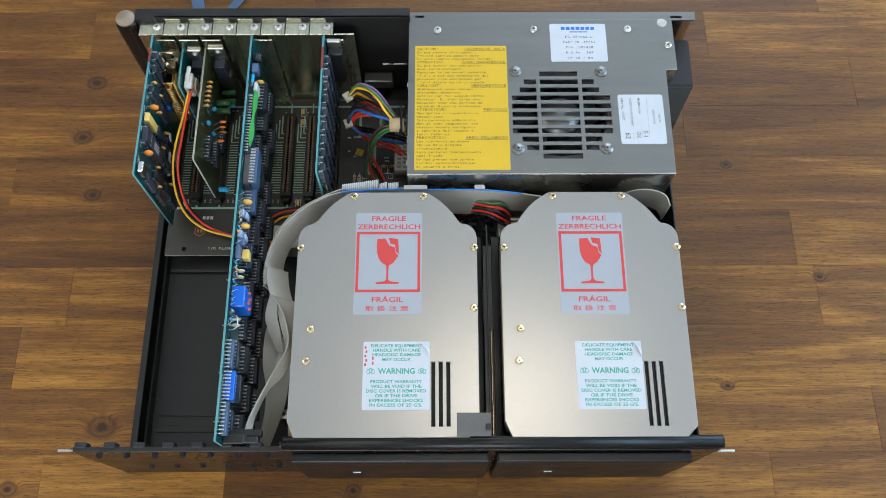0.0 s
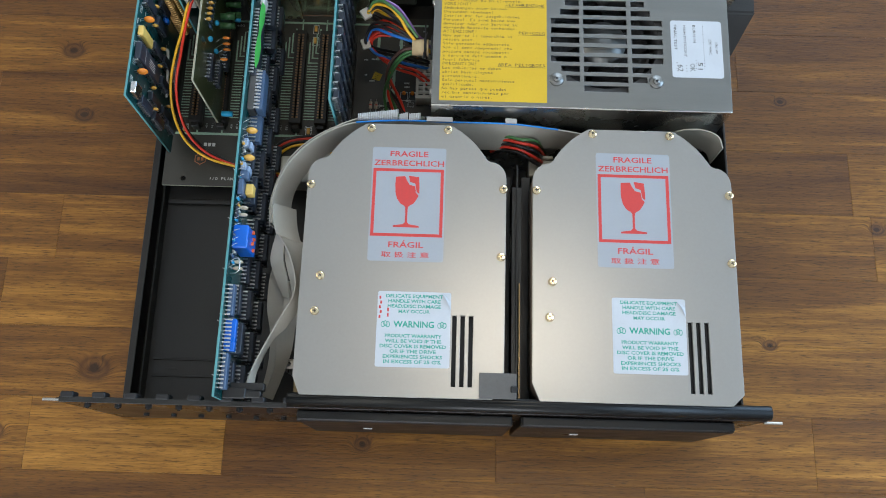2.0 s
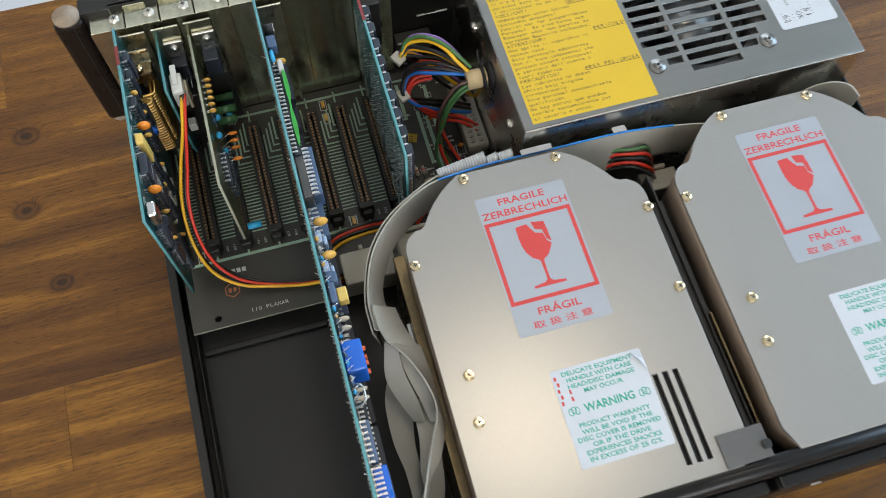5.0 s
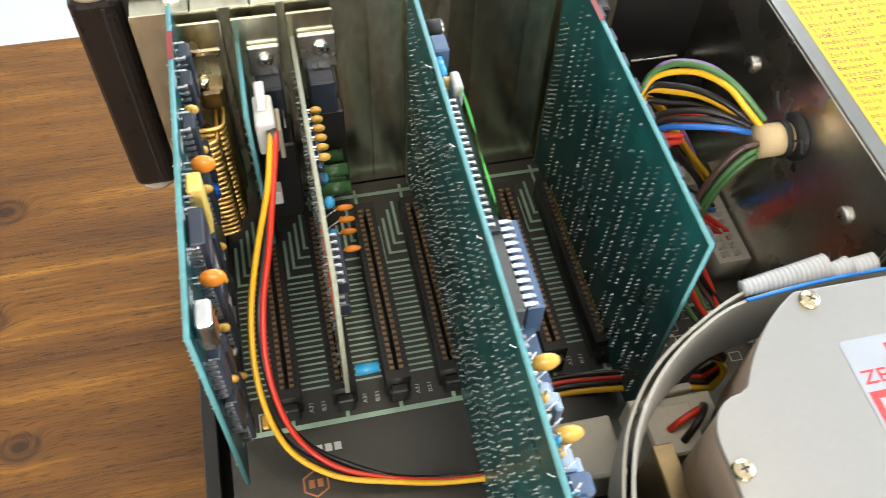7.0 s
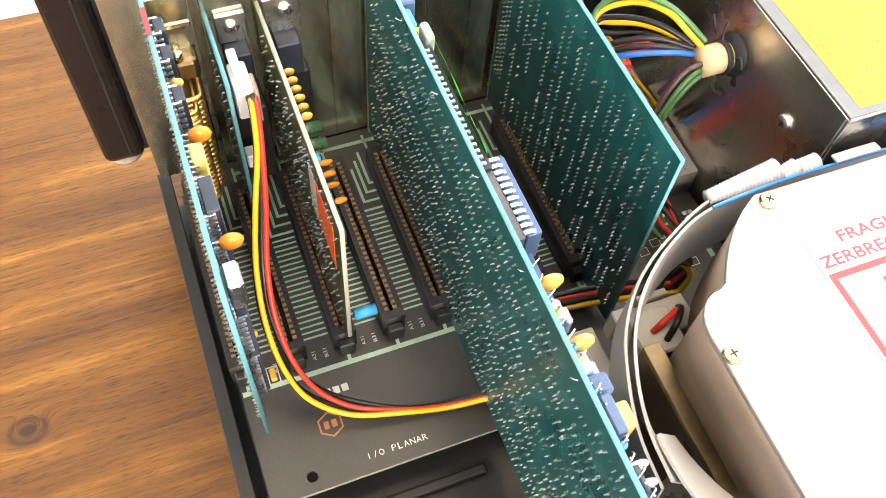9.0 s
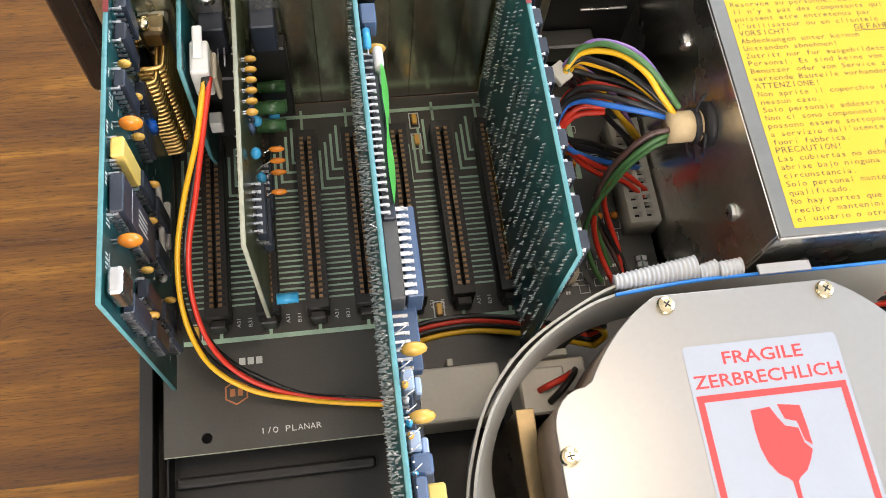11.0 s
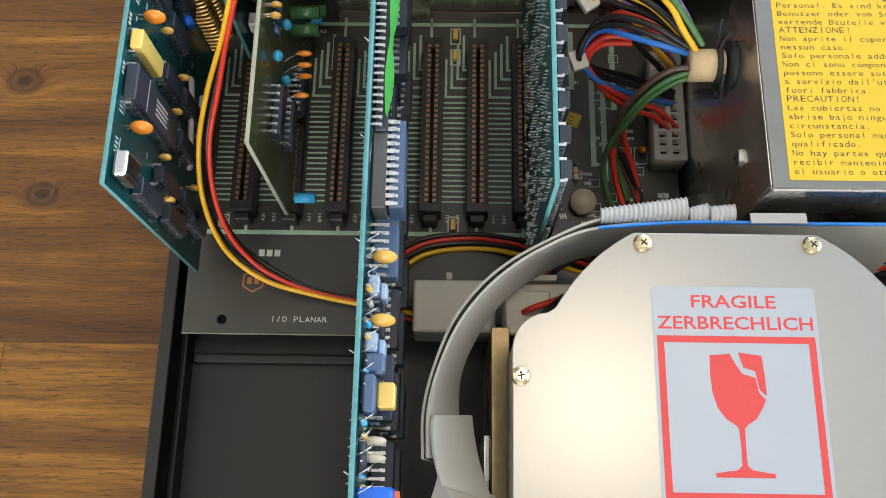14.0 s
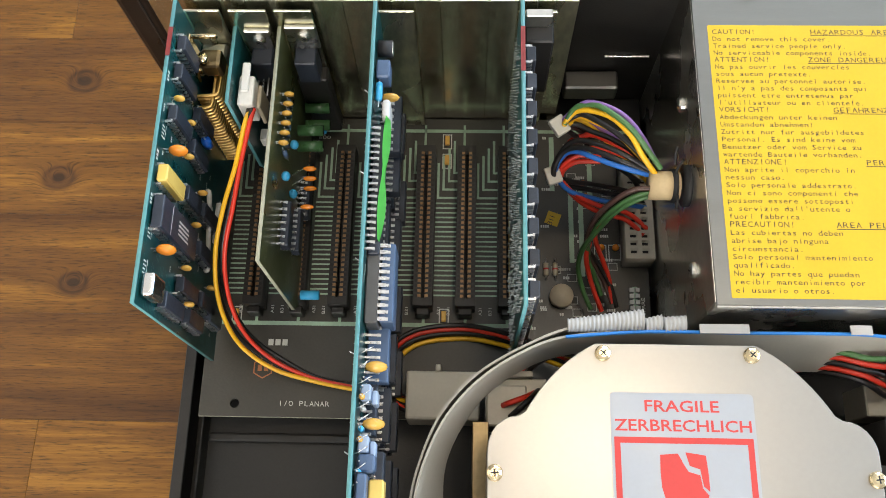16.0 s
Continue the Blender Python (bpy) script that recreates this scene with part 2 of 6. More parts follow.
PALE_CAN = plastic("pale_grey_can", (0.60, 0.60, 0.58), 0.4)
RIBBON = surf("grey_ribbon_cable", (0.46, 0.44, 0.38), 0.38, 0, 0.06, 30, 0.05, 700)
RIBBON_PALE = surf("pale_grey_ribbon_cable", (0.52, 0.52, 0.51), 0.42, 0, 0.06, 30, 0.05, 700)
RIBBON_BLUE = plastic("blue_cable_edge", (0.03, 0.25, 0.75), 0.4)
STICKER = surf("pale_blue_film_label", (0.37, 0.395, 0.435), 0.42, 0.15, 0.03, 60, 0.02)
PAPER = surf("white_paper_label", (0.57, 0.60, 0.64), 0.45, 0, 0.04, 60, 0.03)
YELLOW_LB = surf("yellow_label", (0.66, 0.435, 0.010), 0.45, 0, 0.05, 40, 0.03)
RED_INK = surf("red_print", (0.58, 0.05, 0.045), 0.5, 0, 0.06, 300, 0.0)
GREEN_INK = surf("green_print", (0.03, 0.34, 0.24), 0.5, 0, 0.06, 300, 0.0)
BLACK_INK = surf("black_print", (0.035, 0.032, 0.020), 0.55, 0, 0.1, 300, 0.0)
BLUE_INK = surf("blue_print", (0.03, 0.18, 0.55), 0.5, 0, 0.08, 300, 0.0)
WHITE_INK = surf("white_print", (0.62, 0.64, 0.60), 0.5, 0, 0.1, 300, 0.0)
ORANGE_INK = surf("orange_print", (0.42, 0.16, 0.06), 0.5, 0, 0.1, 300, 0.0)
NEON = surf("bright_green_label", (0.17, 0.72, 0.15), 0.5, 0, 0.06, 100, 0.0)
ORANGE_LB = surf("orange_red_label", (0.90, 0.15, 0.04), 0.5, 0, 0.05, 100, 0.0)
# near-black that stands in for the shade inside slots, holes and housings
DARK = surf("painted_inside_shade", (0.010, 0.010, 0.011), 0.6, 0, 0.2, 60, 0.0)
GREY_PAINT = surf("dark_grey_paint", (0.10, 0.098, 0.095), 0.4, 0, 0.15, 40, 0.05)
DULL_RED = surf("dull_red_mark", (0.22, 0.03, 0.03), 0.5, 0, 0.2, 200, 0.0)
WORN = surf("worn_brown_cap", (0.26, 0.20, 0.145), 0.38, 0, 0.35, 60, 0.1)
RUBBER = plastic("black_rubber", (0.014, 0.014, 0.015), 0.6)
FANGREY = plastic("grey_fan_plastic", (0.055, 0.055, 0.056), 0.45)
PAPER_SLEEVE = surf("tan_sleeve", (0.60, 0.46, 0.26), 0.6, 0, 0.1, 80, 0.08)
WIRE = {
    "red": plastic("red_wire", (0.70, 0.045, 0.022), 0.35),
    "yellow": plastic("yellow_wire", (0.85, 0.48, 0.02), 0.35),
    "black": plastic("black_wire", (0.018, 0.017, 0.017), 0.35),
    "blue": plastic("blue_wire", (0.03, 0.17, 0.58), 0.35),
    "green": plastic("green_wire", (0.07, 0.18, 0.06), 0.35),
    "purple": plastic("purple_wire", (0.30, 0.16, 0.46), 0.35),
    "brown": plastic("brown_wire", (0.09, 0.05, 0.04), 0.35),
}


# ---- building tools ----
def mesh_of(bm, name="part"):
    me = bpy.data.meshes.new(name)
    bm.to_mesh(me)
    bm.free()
    return me


def thing(name, at, label, category, group="", kind=""):
    ob = new(name)
    ob.empty_display_size = 0.01
    ob.location = at
    return tagged(ob, label, category, group, kind)


def part(name, shape, material, parent=None, label="", smooth=False):
    """Links a bmesh or mesh, in world places, as one object under its thing."""
    me = shape if isinstance(shape, bpy.types.Mesh) else mesh_of(shape, name)
    if not me.materials:
        me.materials.append(material)
    if smooth:
        me.shade_smooth()
    ob = new(name, me)
    if parent is not None:
        ob.parent = parent
        ob.matrix_parent_inverse = Matrix.Translation(-Vector(parent.location))
    if label:
        ob["label"] = label
    return ob


def bx(bm, x0, x1, y0, y1, z0, z1, bevel=0.0, seg=1):
    vs = bmesh.ops.create_cube(bm, size=1, matrix=Matrix.Translation(((x0 + x1) / 2, (y0 + y1) / 2, (z0 + z1) / 2)) @ Matrix.Diagonal((abs(x1 - x0), abs(y1 - y0), abs(z1 - z0), 1)))["verts"]
    if bevel:
        es = list({e for v in vs for e in v.link_edges})
        bmesh.ops.bevel(bm, geom=es, offset=bevel, segments=seg, affect="EDGES", profile=0.5)
    return bm


def boxed(*dims, bevel=0.0003, seg=1):
    return bx(bmesh.new(), *dims, bevel=bevel, seg=seg)


AXIS = {"z": Matrix.Identity(4), "x": Matrix.Rotation(radians(90), 4, "Y"), "y": Matrix.Rotation(radians(-90), 4, "X")}


def cy(bm, c, axis, r, h, seg=16, r2=None):
    """A cylinder that starts at c and goes h along the axis."""
    m = Matrix.Translation(c) @ AXIS[axis] @ Matrix.Translation((0, 0, h / 2))
    bmesh.ops.create_cone(bm, cap_ends=True, segments=seg, radius1=r, radius2=r if r2 is None else r2, depth=h, matrix=m)
    return bm


def ball(bm, c, rx, ry, rz, seg=12):
    bmesh.ops.create_uvsphere(bm, u_segments=seg, v_segments=max(6, seg // 2), radius=1, matrix=Matrix.Translation(c) @ Matrix.Diagonal((rx, ry, rz, 1)))
    return bm


def baked(curve):
    ob = new("making", curve)
    me = bpy.data.meshes.new_from_object(ob.evaluated_get(bpy.context.evaluated_depsgraph_get()))
    bpy.data.objects.remove(ob)
    return me


def plate(outer, holes, z0, z1, bevel=0.0):
    """A sheet of an outline in x and y with holes through it."""
    cu = bpy.data.curves.new("outline", "CURVE")
    cu.dimensions, cu.fill_mode = "2D", "BOTH"
    cu.extrude = (z1 - z0) / 2 - bevel
    cu.bevel_depth, cu.offset, cu.bevel_resolution = bevel, -bevel, 1
    for ring in (outer, *holes):
        sp = cu.splines.new("POLY")
        sp.points.add(len(ring) - 1)
        for p, (x, y) in zip(sp.points, ring):
            p.co = (x, y, 0, 1)
        sp.use_cyclic_u = True
    me = baked(cu)
    weld = bmesh.new()
    weld.from_mesh(me)
    bmesh.ops.remove_doubles(weld, verts=weld.verts, dist=0.00001)
    weld.to_mesh(me)
    weld.free()
    me.transform(Matrix.Translation((0, 0, (z0 + z1) / 2)))
    return me


def rect(x0, x1, y0, y1):
    return [(x0, y0), (x1, y0), (x1, y1), (x0, y1)]


def rrect(x0, x1, y0, y1, r, n=4):
    out = []
    for cx, cyy, a in ((x1 - r, y0 + r, -90), (x1 - r, y1 - r, 0), (x0 + r, y1 - r, 90), (x0 + r, y0 + r, 180)):
        out += [(cx + r * math.cos(radians(a + 90 * i / n)), cyy + r * math.sin(radians(a + 90 * i / n))) for i in range(n + 1)]
    return out


def text(body, at, width, material, parent, height=None, turn=0.0, align="LEFT", name="lettering", face=None, thick=0.00004, bold=0.0):
    """Lettering that lies flat (or turned by face), fitted to a width."""
    cu = bpy.data.curves.new("text", "FONT")
    cu.body, cu.size, cu.extrude, cu.resolution_u, cu.offset = body, 1.0, 0.0, 2, bold
    me = baked(cu)
    xs = [v.co.x for v in me.vertices]
    ys = [v.co.y for v in me.vertices]
    w, k = max(xs) - min(xs), 0
    sx = width / w
    sy = sx if height is None else height / 0.72
    shift = {"LEFT": -min(xs), "CENTER": -(min(xs) + max(xs)) / 2, "RIGHT": -max(xs)}[align]
    m = Matrix.Translation(at) @ (face or Matrix.Identity(4)) @ Matrix.Rotation(radians(turn), 4, "Z") @ Matrix.Diagonal((sx, sy, 1, 1)) @ Matrix.Translation((shift, 0, 0))
    me.transform(m)
    return part(name, me, material, parent)


GLYPHS = {}


def typed(body, at, pitch, height, material, parent, align="LEFT", name="lettering"):
    """Typewriter lettering: every character stands in a cell of one width."""
    verts, faces = [], []
    start = {"LEFT": 0.0, "RIGHT": -pitch * len(body), "CENTER": -pitch * len(body) / 2}[align]
    for i, ch in enumerate(body):
        if ch == " ":
            continue
        if ch not in GLYPHS:
            cu = bpy.data.curves.new("text", "FONT")
            cu.body, cu.size, cu.resolution_u, cu.offset = ch, 1.0, 2, 0.0
            me = baked(cu)
            GLYPHS[ch] = ([tuple(v.co) for v in me.vertices], [tuple(f.vertices) for f in me.polygons])
        vs, fs = GLYPHS[ch]
        x0, x1 = min(v[0] for v in vs), max(v[0] for v in vs)
        sy = height / 0.72
        sx = min(sy * 1.25, pitch * 0.84 / max(0.001, x1 - x0))
        if x1 - x0 < 0.2:
            sx = sy
        cx = at[0] + start + pitch * (i + 0.5)
        k = len(verts)
        verts += [(cx + (v[0] - (x0 + x1) / 2) * sx, at[1] + v[1] * sy, at[2]) for v in vs]
        faces += [tuple(k + j for j in f) for f in fs]
    me = bpy.data.meshes.new(name)
    me.from_pydata(verts, [], faces)
    return part(name, me, material, parent)


def smooth_path(points, steps=8):
    """Points of a soft line through the given ones."""
    p = [Vector(q) for q in points]
    p = [2 * p[0] - p[1]] + p + [2 * p[-1] - p[-2]]
    out = []
    for i in range(1, len(p) - 2):
        for s in range(steps):
            t = s / steps
            out.append(0.5 * (2 * p[i] + (p[i + 1] - p[i - 1]) * t + (2 * p[i - 1] - 5 * p[i] + 4 * p[i + 1] - p[i + 2]) * t * t + (3 * p[i] - p[i - 1] - 3 * p[i + 1] + p[i + 2]) * t ** 3))
    return out + [p[-2]]


def wire_mesh(points, r, steps=6, sides=2):
    cu = bpy.data.curves.new("wire", "CURVE")
    cu.dimensions, cu.bevel_depth, cu.bevel_resolution, cu.use_fill_caps = "3D", r, sides, True
    pts = smooth_path(points, steps)
    sp = cu.splines.new("POLY")
    sp.points.add(len(pts) - 1)
    for p, q in zip(sp.points, pts):
        p.co = (*q, 1)
    return baked(cu)


def wire(points, colour, parent, r=0.0011, name="wire", steps=6):
    return part(name, wire_mesh(points, r, steps), WIRE[colour] if isinstance(colour, str) else colour, parent, "", True)


def ribbon_mesh(points, downs, thick=0.0011, steps=8, ribs=0, rib_depth=0.0003):
    """A flat cable: its one edge follows points, its other edge lies at points + downs."""
    a, d = smooth_path(points, steps), smooth_path(downs, steps)
    bm = bmesh.new()
    n = max(2, ribs * 2 + 1)
    grid = []
    for i, (p, w) in enumerate(zip(a, d)):
        q = a[min(i + 1, len(a) - 1)] - a[max(i - 1, 0)]
        nor = q.cross(w).normalized() * (thick / 2)
        row = []
        for k in range(n):
            f = k / (n - 1)
            h = 1.0 if k % 2 == 0 or not ribs else 1.0 + 2 * rib_depth / thick
            row.append((bm.verts.new(p + w * f + nor * h), bm.verts.new(p + w * f - nor * h)))
        grid.append(row)
    for i in range(len(grid) - 1):
        for k in range(n - 1):
            bm.faces.new((grid[i][k][0], grid[i + 1][k][0], grid[i + 1][k + 1][0], grid[i][k + 1][0]))
            bm.faces.new((grid[i][k][1], grid[i][k + 1][1], grid[i + 1][k + 1][1], grid[i + 1][k][1]))
    rims = [[row[0] for row in grid], [row[-1] for row in grid], grid[0], grid[-1]]
    for rim in rims:
        for p, q in zip(rim, rim[1:]):
            for e in bm.faces.new((p[0], p[1], q[1], q[0])).edges:
                e.smooth = False
    bmesh.ops.recalc_face_normals(bm, faces=bm.faces)
    return mesh_of(bm)


def studs(name, places, size, height, way, material, parent, label="", seed=3):
    """Many small solder points on one face, bent a little each its own way."""
    rnd = random.Random(seed)
    verts, faces = [], []
    for x, y, z in places:
        k = len(verts)
        s = size * rnd.uniform(0.8, 1.15) / 2
        h = height * rnd.uniform(0.7, 1.2) * way
        dy, dz = rnd.uniform(-0.5, 0.5) * size, rnd.uniform(-0.5, 0.5) * size
        verts += [(x, y - s, z - s), (x, y + s, z - s), (x, y + s, z + s), (x, y - s, z + s)]
        verts += [(x + h, y + dy - s * 0.45, z + dz - s * 0.45), (x + h, y + dy + s * 0.45, z + dz - s * 0.45), (x + h, y + dy + s * 0.45, z + dz + s * 0.45), (x + h, y + dy - s * 0.45, z + dz + s * 0.45)]
        faces += [(k, k + 1, k + 5, k + 4), (k + 1, k + 2, k + 6, k + 5), (k + 2, k + 3, k + 7, k + 6), (k + 3, k, k + 4, k + 7), (k + 4, k + 5, k + 6, k + 7)]
    me = bpy.data.meshes.new(name)
    me.from_pydata(verts, [], faces)
    bm = bmesh.new()
    bm.from_mesh(me)
    bmesh.ops.recalc_face_normals(bm, faces=bm.faces)
    bm.to_mesh(me)
    bm.free()
    return tagged(part(name, me, material, parent, label), kind="stuff")


def screw(parent, c, axis="z", r=0.0036, material=None, way=1, name="screw"):
    """A round-headed cross screw."""
    bm = bmesh.new()
    prof = [(1.0, 0.0), (1.0, 0.25), (0.86, 0.48), (0.55, 0.64), (0.0, 0.68)]
    seg = 18
    rings = []
    for pr, ph in prof[:-1]:
        rings.append([bm.verts.new((r * pr * math.cos(2 * math.pi * i / seg), r * pr * math.sin(2 * math.pi * i / seg), r * ph)) for i in range(seg)])
    for a, b in zip(rings, rings[1:]):
        for i in range(seg):
            bm.faces.new((a[i], a[(i + 1) % seg], b[(i + 1) % seg], b[i]))
    bm.faces.new(rings[-1])
    turn = AXIS[axis] if way > 0 else AXIS[axis] @ Matrix.Rotation(math.pi, 4, "X")
    bmesh.ops.transform(bm, matrix=Matrix.Translation(c) @ turn, verts=bm.verts)
    ob = part(name, bm, material or BRASS, parent)
    cr = bmesh.new()
    bx(cr, -r * 0.42, r * 0.42, -r * 0.08, r * 0.08, r * 0.55, r * 0.66)
    bx(cr, -r * 0.08, r * 0.08, -r * 0.42, r * 0.42, r * 0.55, r * 0.662)
    bmesh.ops.transform(cr, matrix=Matrix.Translation(c) @ turn @ Matrix.Rotation(0.4 + c[1] * 90, 4, "Z"), verts=cr.verts)
    part("cross_slot", cr, DARK, ob)
    return ob


def chip(card, x, y, z, long, wide, high, along, n, body=None, way=1, name="chip", legs=True):
    """A chip lying on a card's face at x; returns where its legs go through."""
    dy, dz = (long, wide) if along == "y" else (wide, long)
    lift = 0.0008
    ob = part(name, boxed(x + way * lift, x + way * (lift + high), y - dy / 2, y + dy / 2, z - dz / 2, z + dz / 2, bevel=0.0004), body or CHIP, card)
    pins = []
    bm = bmesh.new()
    for i in range(n):
        s = (i - (n - 1) / 2) * (long * 0.93 / max(1, n - 1))
        for side in (-1, 1):
            o = side * (wide / 2 + 0.0004)
            py, pz = (y + s, z + o) if along == "y" else (y + o, z + s)
            if legs:
                bx(bm, x, x + way * (lift + high * 0.6), py - 0.00045, py + 0.00045, pz - 0.00040, pz + 0.00040)
                if along == "y":
                    bx(bm, x + way * (lift + high * 0.42), x + way * (lift + high * 0.62), py - 0.0006, py + 0.0006, z + side * wide / 2 - 0.0003 * side, pz)
                else:
                    bx(bm, x + way * (lift + high * 0.42), x + way * (lift + high * 0.62), y + side * wide / 2 - 0.0003 * side, py, pz - 0.0006, pz + 0.0006)
            pins.append((py, pz))
    if legs:
        tagged(part("lead_frame", bm, TIN, ob, "tinned legs"), kind="stuff")
    else:
        bm.free()
    return pins


def drop_cap(card, x, y, z, material, size=0.0042, out=0.010, name="capacitor"):
    """A dipped capacitor that stands off a card's face on two wires."""
    ob = part(name, ball(bmesh.new(), (x + out * 0.62, y, z), out * 0.46, size * 0.62, size, 12), material, card, "", True)
    bm = bmesh.new()
    for s in (-1, 1):
        cy(bm, (x, y, z + s * size * 0.4), "x", 0.0003, out * 0.35, 6)
    part("lead", bm, TIN, ob)


def rod(card, x, y, z, along, long, r, material, name="resistor", ends=True):
    """A round axial component that lies on a card."""
    c = (x + r + 0.0006, y - long / 2, z) if along == "y" else (x + r + 0.0006, y, z - long / 2)
    bm = cy(bmesh.new(), c, along, r, long, 12)
    bmesh.ops.bevel(bm, geom=[e for e in bm.edges if len(e.link_faces) == 2 and max(len(f.verts) for f in e.link_faces) > 4], offset=r * 0.35, segments=2, affect="EDGES")
    ob = part(name, bm, material, card, "", True)
    if ends:
        w = bmesh.new()
        if along == "y":
            cy(w, (c[0], y - long / 2 - 0.003, z), "y", 0.0003, long + 0.006, 6)
        else:
            cy(w, (c[0], y, z - long / 2 - 0.003), "z", 0.0003, long + 0.006, 6)
        part("lead", w, TIN, ob)


def card_board(card, outline, x, thick, face, edge):
    """A card's board, from an outline in y and z, with its pale cut edge."""
    me = plate(outline, [], -thick / 2, thick / 2)
    me.transform(Matrix(((0, 0, 1, x), (1, 0, 0, 0), (0, 1, 0, 0), (0, 0, 0, 1))))
    me.materials.append(face)
    me.materials.append(edge)
    for f in me.polygons:
        f.material_index = 0 if abs(f.normal.x) > 0.5 else 1
    return part("board", me, face, card, "lacquered circuit board")


# ---- room ----
def wall_with_window(name, along, at, thick, lo, hi, z0, z1, w0, w1, s0, s1):
    """A wall in four strips about one window opening; along is the way it runs."""
    bm = bmesh.new()
    for a, b, c, d in ((lo, w0, z0, z1), (w1, hi, z0, z1), (w0, w1, z0, s0), (w0, w1, s1, z1)):
        if along == "x":
            bx(bm, a, b, at, at + thick, c, d)
        else:
            bx(bm, at, at + thick, a, b, c, d)
    tagged(part(name, bm, PAINT_WALL), "white painted wall with a wide window opening", "wall", kind="structure")


tagged(part("floor", boxed(-2.2, 2.2, -2.2, 2.5, -0.85, -0.75, bevel=0), FLOOR_M), "pale grey smooth floor below the table", "floor", kind="structure")
tagged(part("ceiling", boxed(-2.2, 2.2, -2.2, 2.5, 1.75, 1.83, bevel=0), PAINT_WALL), "plain white ceiling over the table", "ceiling", kind="structure")
wall_with_window("wall_north", "x", 2.4, 0.1, -2.1, 2.1, -0.75, 1.75, 0.0, 1.8, 0.35, 1.55)
wall_with_window("wall_west", "y", -2.2, 0.1, -2.2, 2.4, -0.75, 1.75, -0.5, 1.1, 0.35, 1.55)
wall_with_window("wall_east", "y", 2.1, 0.1, -2.2, 2.4, -0.75, 1.75, -0.5, 1.1, 0.35, 1.55)
wall_with_window("wall_south", "x", -2.2, 0.1, -2.1, 2.1, -0.75, 1.75, -1.1, 0.5, 0.35, 1.55)

lamp_ob = thing("ceiling_lamp", (0.19, 0.33, 1.75), "round warm ceiling lamp under the white ceiling", "lamp")
part("shade", cy(bmesh.new(), (0.19, 0.33, 1.675), "z", 0.19, 0.075, 32), PAINT_WALL, lamp_ob, "", True)

# ---- table ----
table = thing("table", (0, 0, -0.75), "solid acacia table top of oiled brown staves with dark knots", "table")
part("core", boxed(-0.90, 0.90, -0.40, 0.499, -0.030, -0.006), WOOD, table)
for lx in (-0.84, 0.78):
    for ly in (-0.34, 0.40):
        part("leg", boxed(lx, lx + 0.06, ly, ly + 0.06, -0.75, -0.030, bevel=0.002), WOOD, table)
_rnd = random.Random(11)
ROW = 0.0558
JOINTS = {-2: (-0.35, 0.173), -1: (-0.304, -0.151, 0.059, 0.305), 0: (-0.40, 0.401), 1: (-0.342, 0.45), 2: (-0.304, 0.369), 3: (-0.46, 0.355), 4: (-0.375, 0.46), 5: (-0.48, 0.266), 6: (-0.46, 0.44), 7: (-0.323, 0.300), 8: (-0.10, 0.42)}
for k in range(-7, 9):
    y0, y1 = 0.0180 + ROW * k, min(0.5, 0.0180 + ROW * (k + 1))
    if y0 < -0.40:
        y0 = -0.40
    cuts = list(JOINTS.get(k, ())) or [_rnd.uniform(-0.3, 0.3)]
    while cuts[0] > -0.60:
        cuts.insert(0, cuts[0] - _rnd.uniform(0.28, 0.46))
    while cuts[-1] < 0.60:
        cuts.append(cuts[-1] + _rnd.uniform(0.28, 0.46))
    cuts = [-0.90] + [c for c in cuts if -0.85 < c < 0.85] + [0.90]
    for a, b in zip(cuts, cuts[1:]):
        part("stave", boxed(a + 0.00005, b - 0.00005, y0 + 0.00004, y1 - 0.00004, -0.006, 0.0, bevel=0.00015), WOOD, table)

# ---- computer case ----
case = thing("computer_case", (0, 0.18, 0), "open black rack-mount steel computer case on a wooden table", "computer case")
part("base_pan", plate(rect(-0.2125, 0.216, 0.012, 0.352), [], 0.010, 0.012), BLACK, case, "black painted base pan")
bm = bmesh.new()
bx(bm, -0.2225, -0.2210, 0.012, 0.345, 0.002, 0.030, 0.0003)
bx(bm, -0.2225, -0.2170, 0.012, 0.345, 0.0290, 0.0305, 0.0004)
part("side_wall", bm, BLACK, case, "low black side wall with a folded edge")
part("pan_lip", boxed(-0.2138, -0.2126, 0.012, 0.345, 0.002, 0.0225), BLACK, case)
bm = bmesh.new()
bx(bm, 0.2165, 0.2180, 0.012, 0.345, 0.002, 0.100, 0.0003)
part("side_wall", bm, BLACK, case)
part("under_plate", boxed(-0.2210, 0.2165, 0.012, 0.345, 0.002, 0.004), BLACK, case)
for fx in (-0.19, 0.18):
    for fy in (0.05, 0.30):
        part("foot", cy(bmesh.new(), (fx, fy, 0.0), "z", 0.008, 0.002, 16), RUBBER, case, "flat rubber foot")
bm = bmesh.new()
bx(bm, -0.2115, -0.131, 0.1745, 0.1790, 0.012, 0.0165, 0.0012, 2)
part("pressed_rib", bm, BLACK, case)
for y in (0.034, 0.047):
    part("pressed_rib", boxed(-0.2090, -0.131, y, y + 0.0016, 0.012, 0.0128, bevel=0.0004), BLACK, case)
part("stamped_mark", boxed(-0.199, -0.189, 0.040, 0.0412, 0.012, 0.0124, bevel=0.0002), BLACK, case)

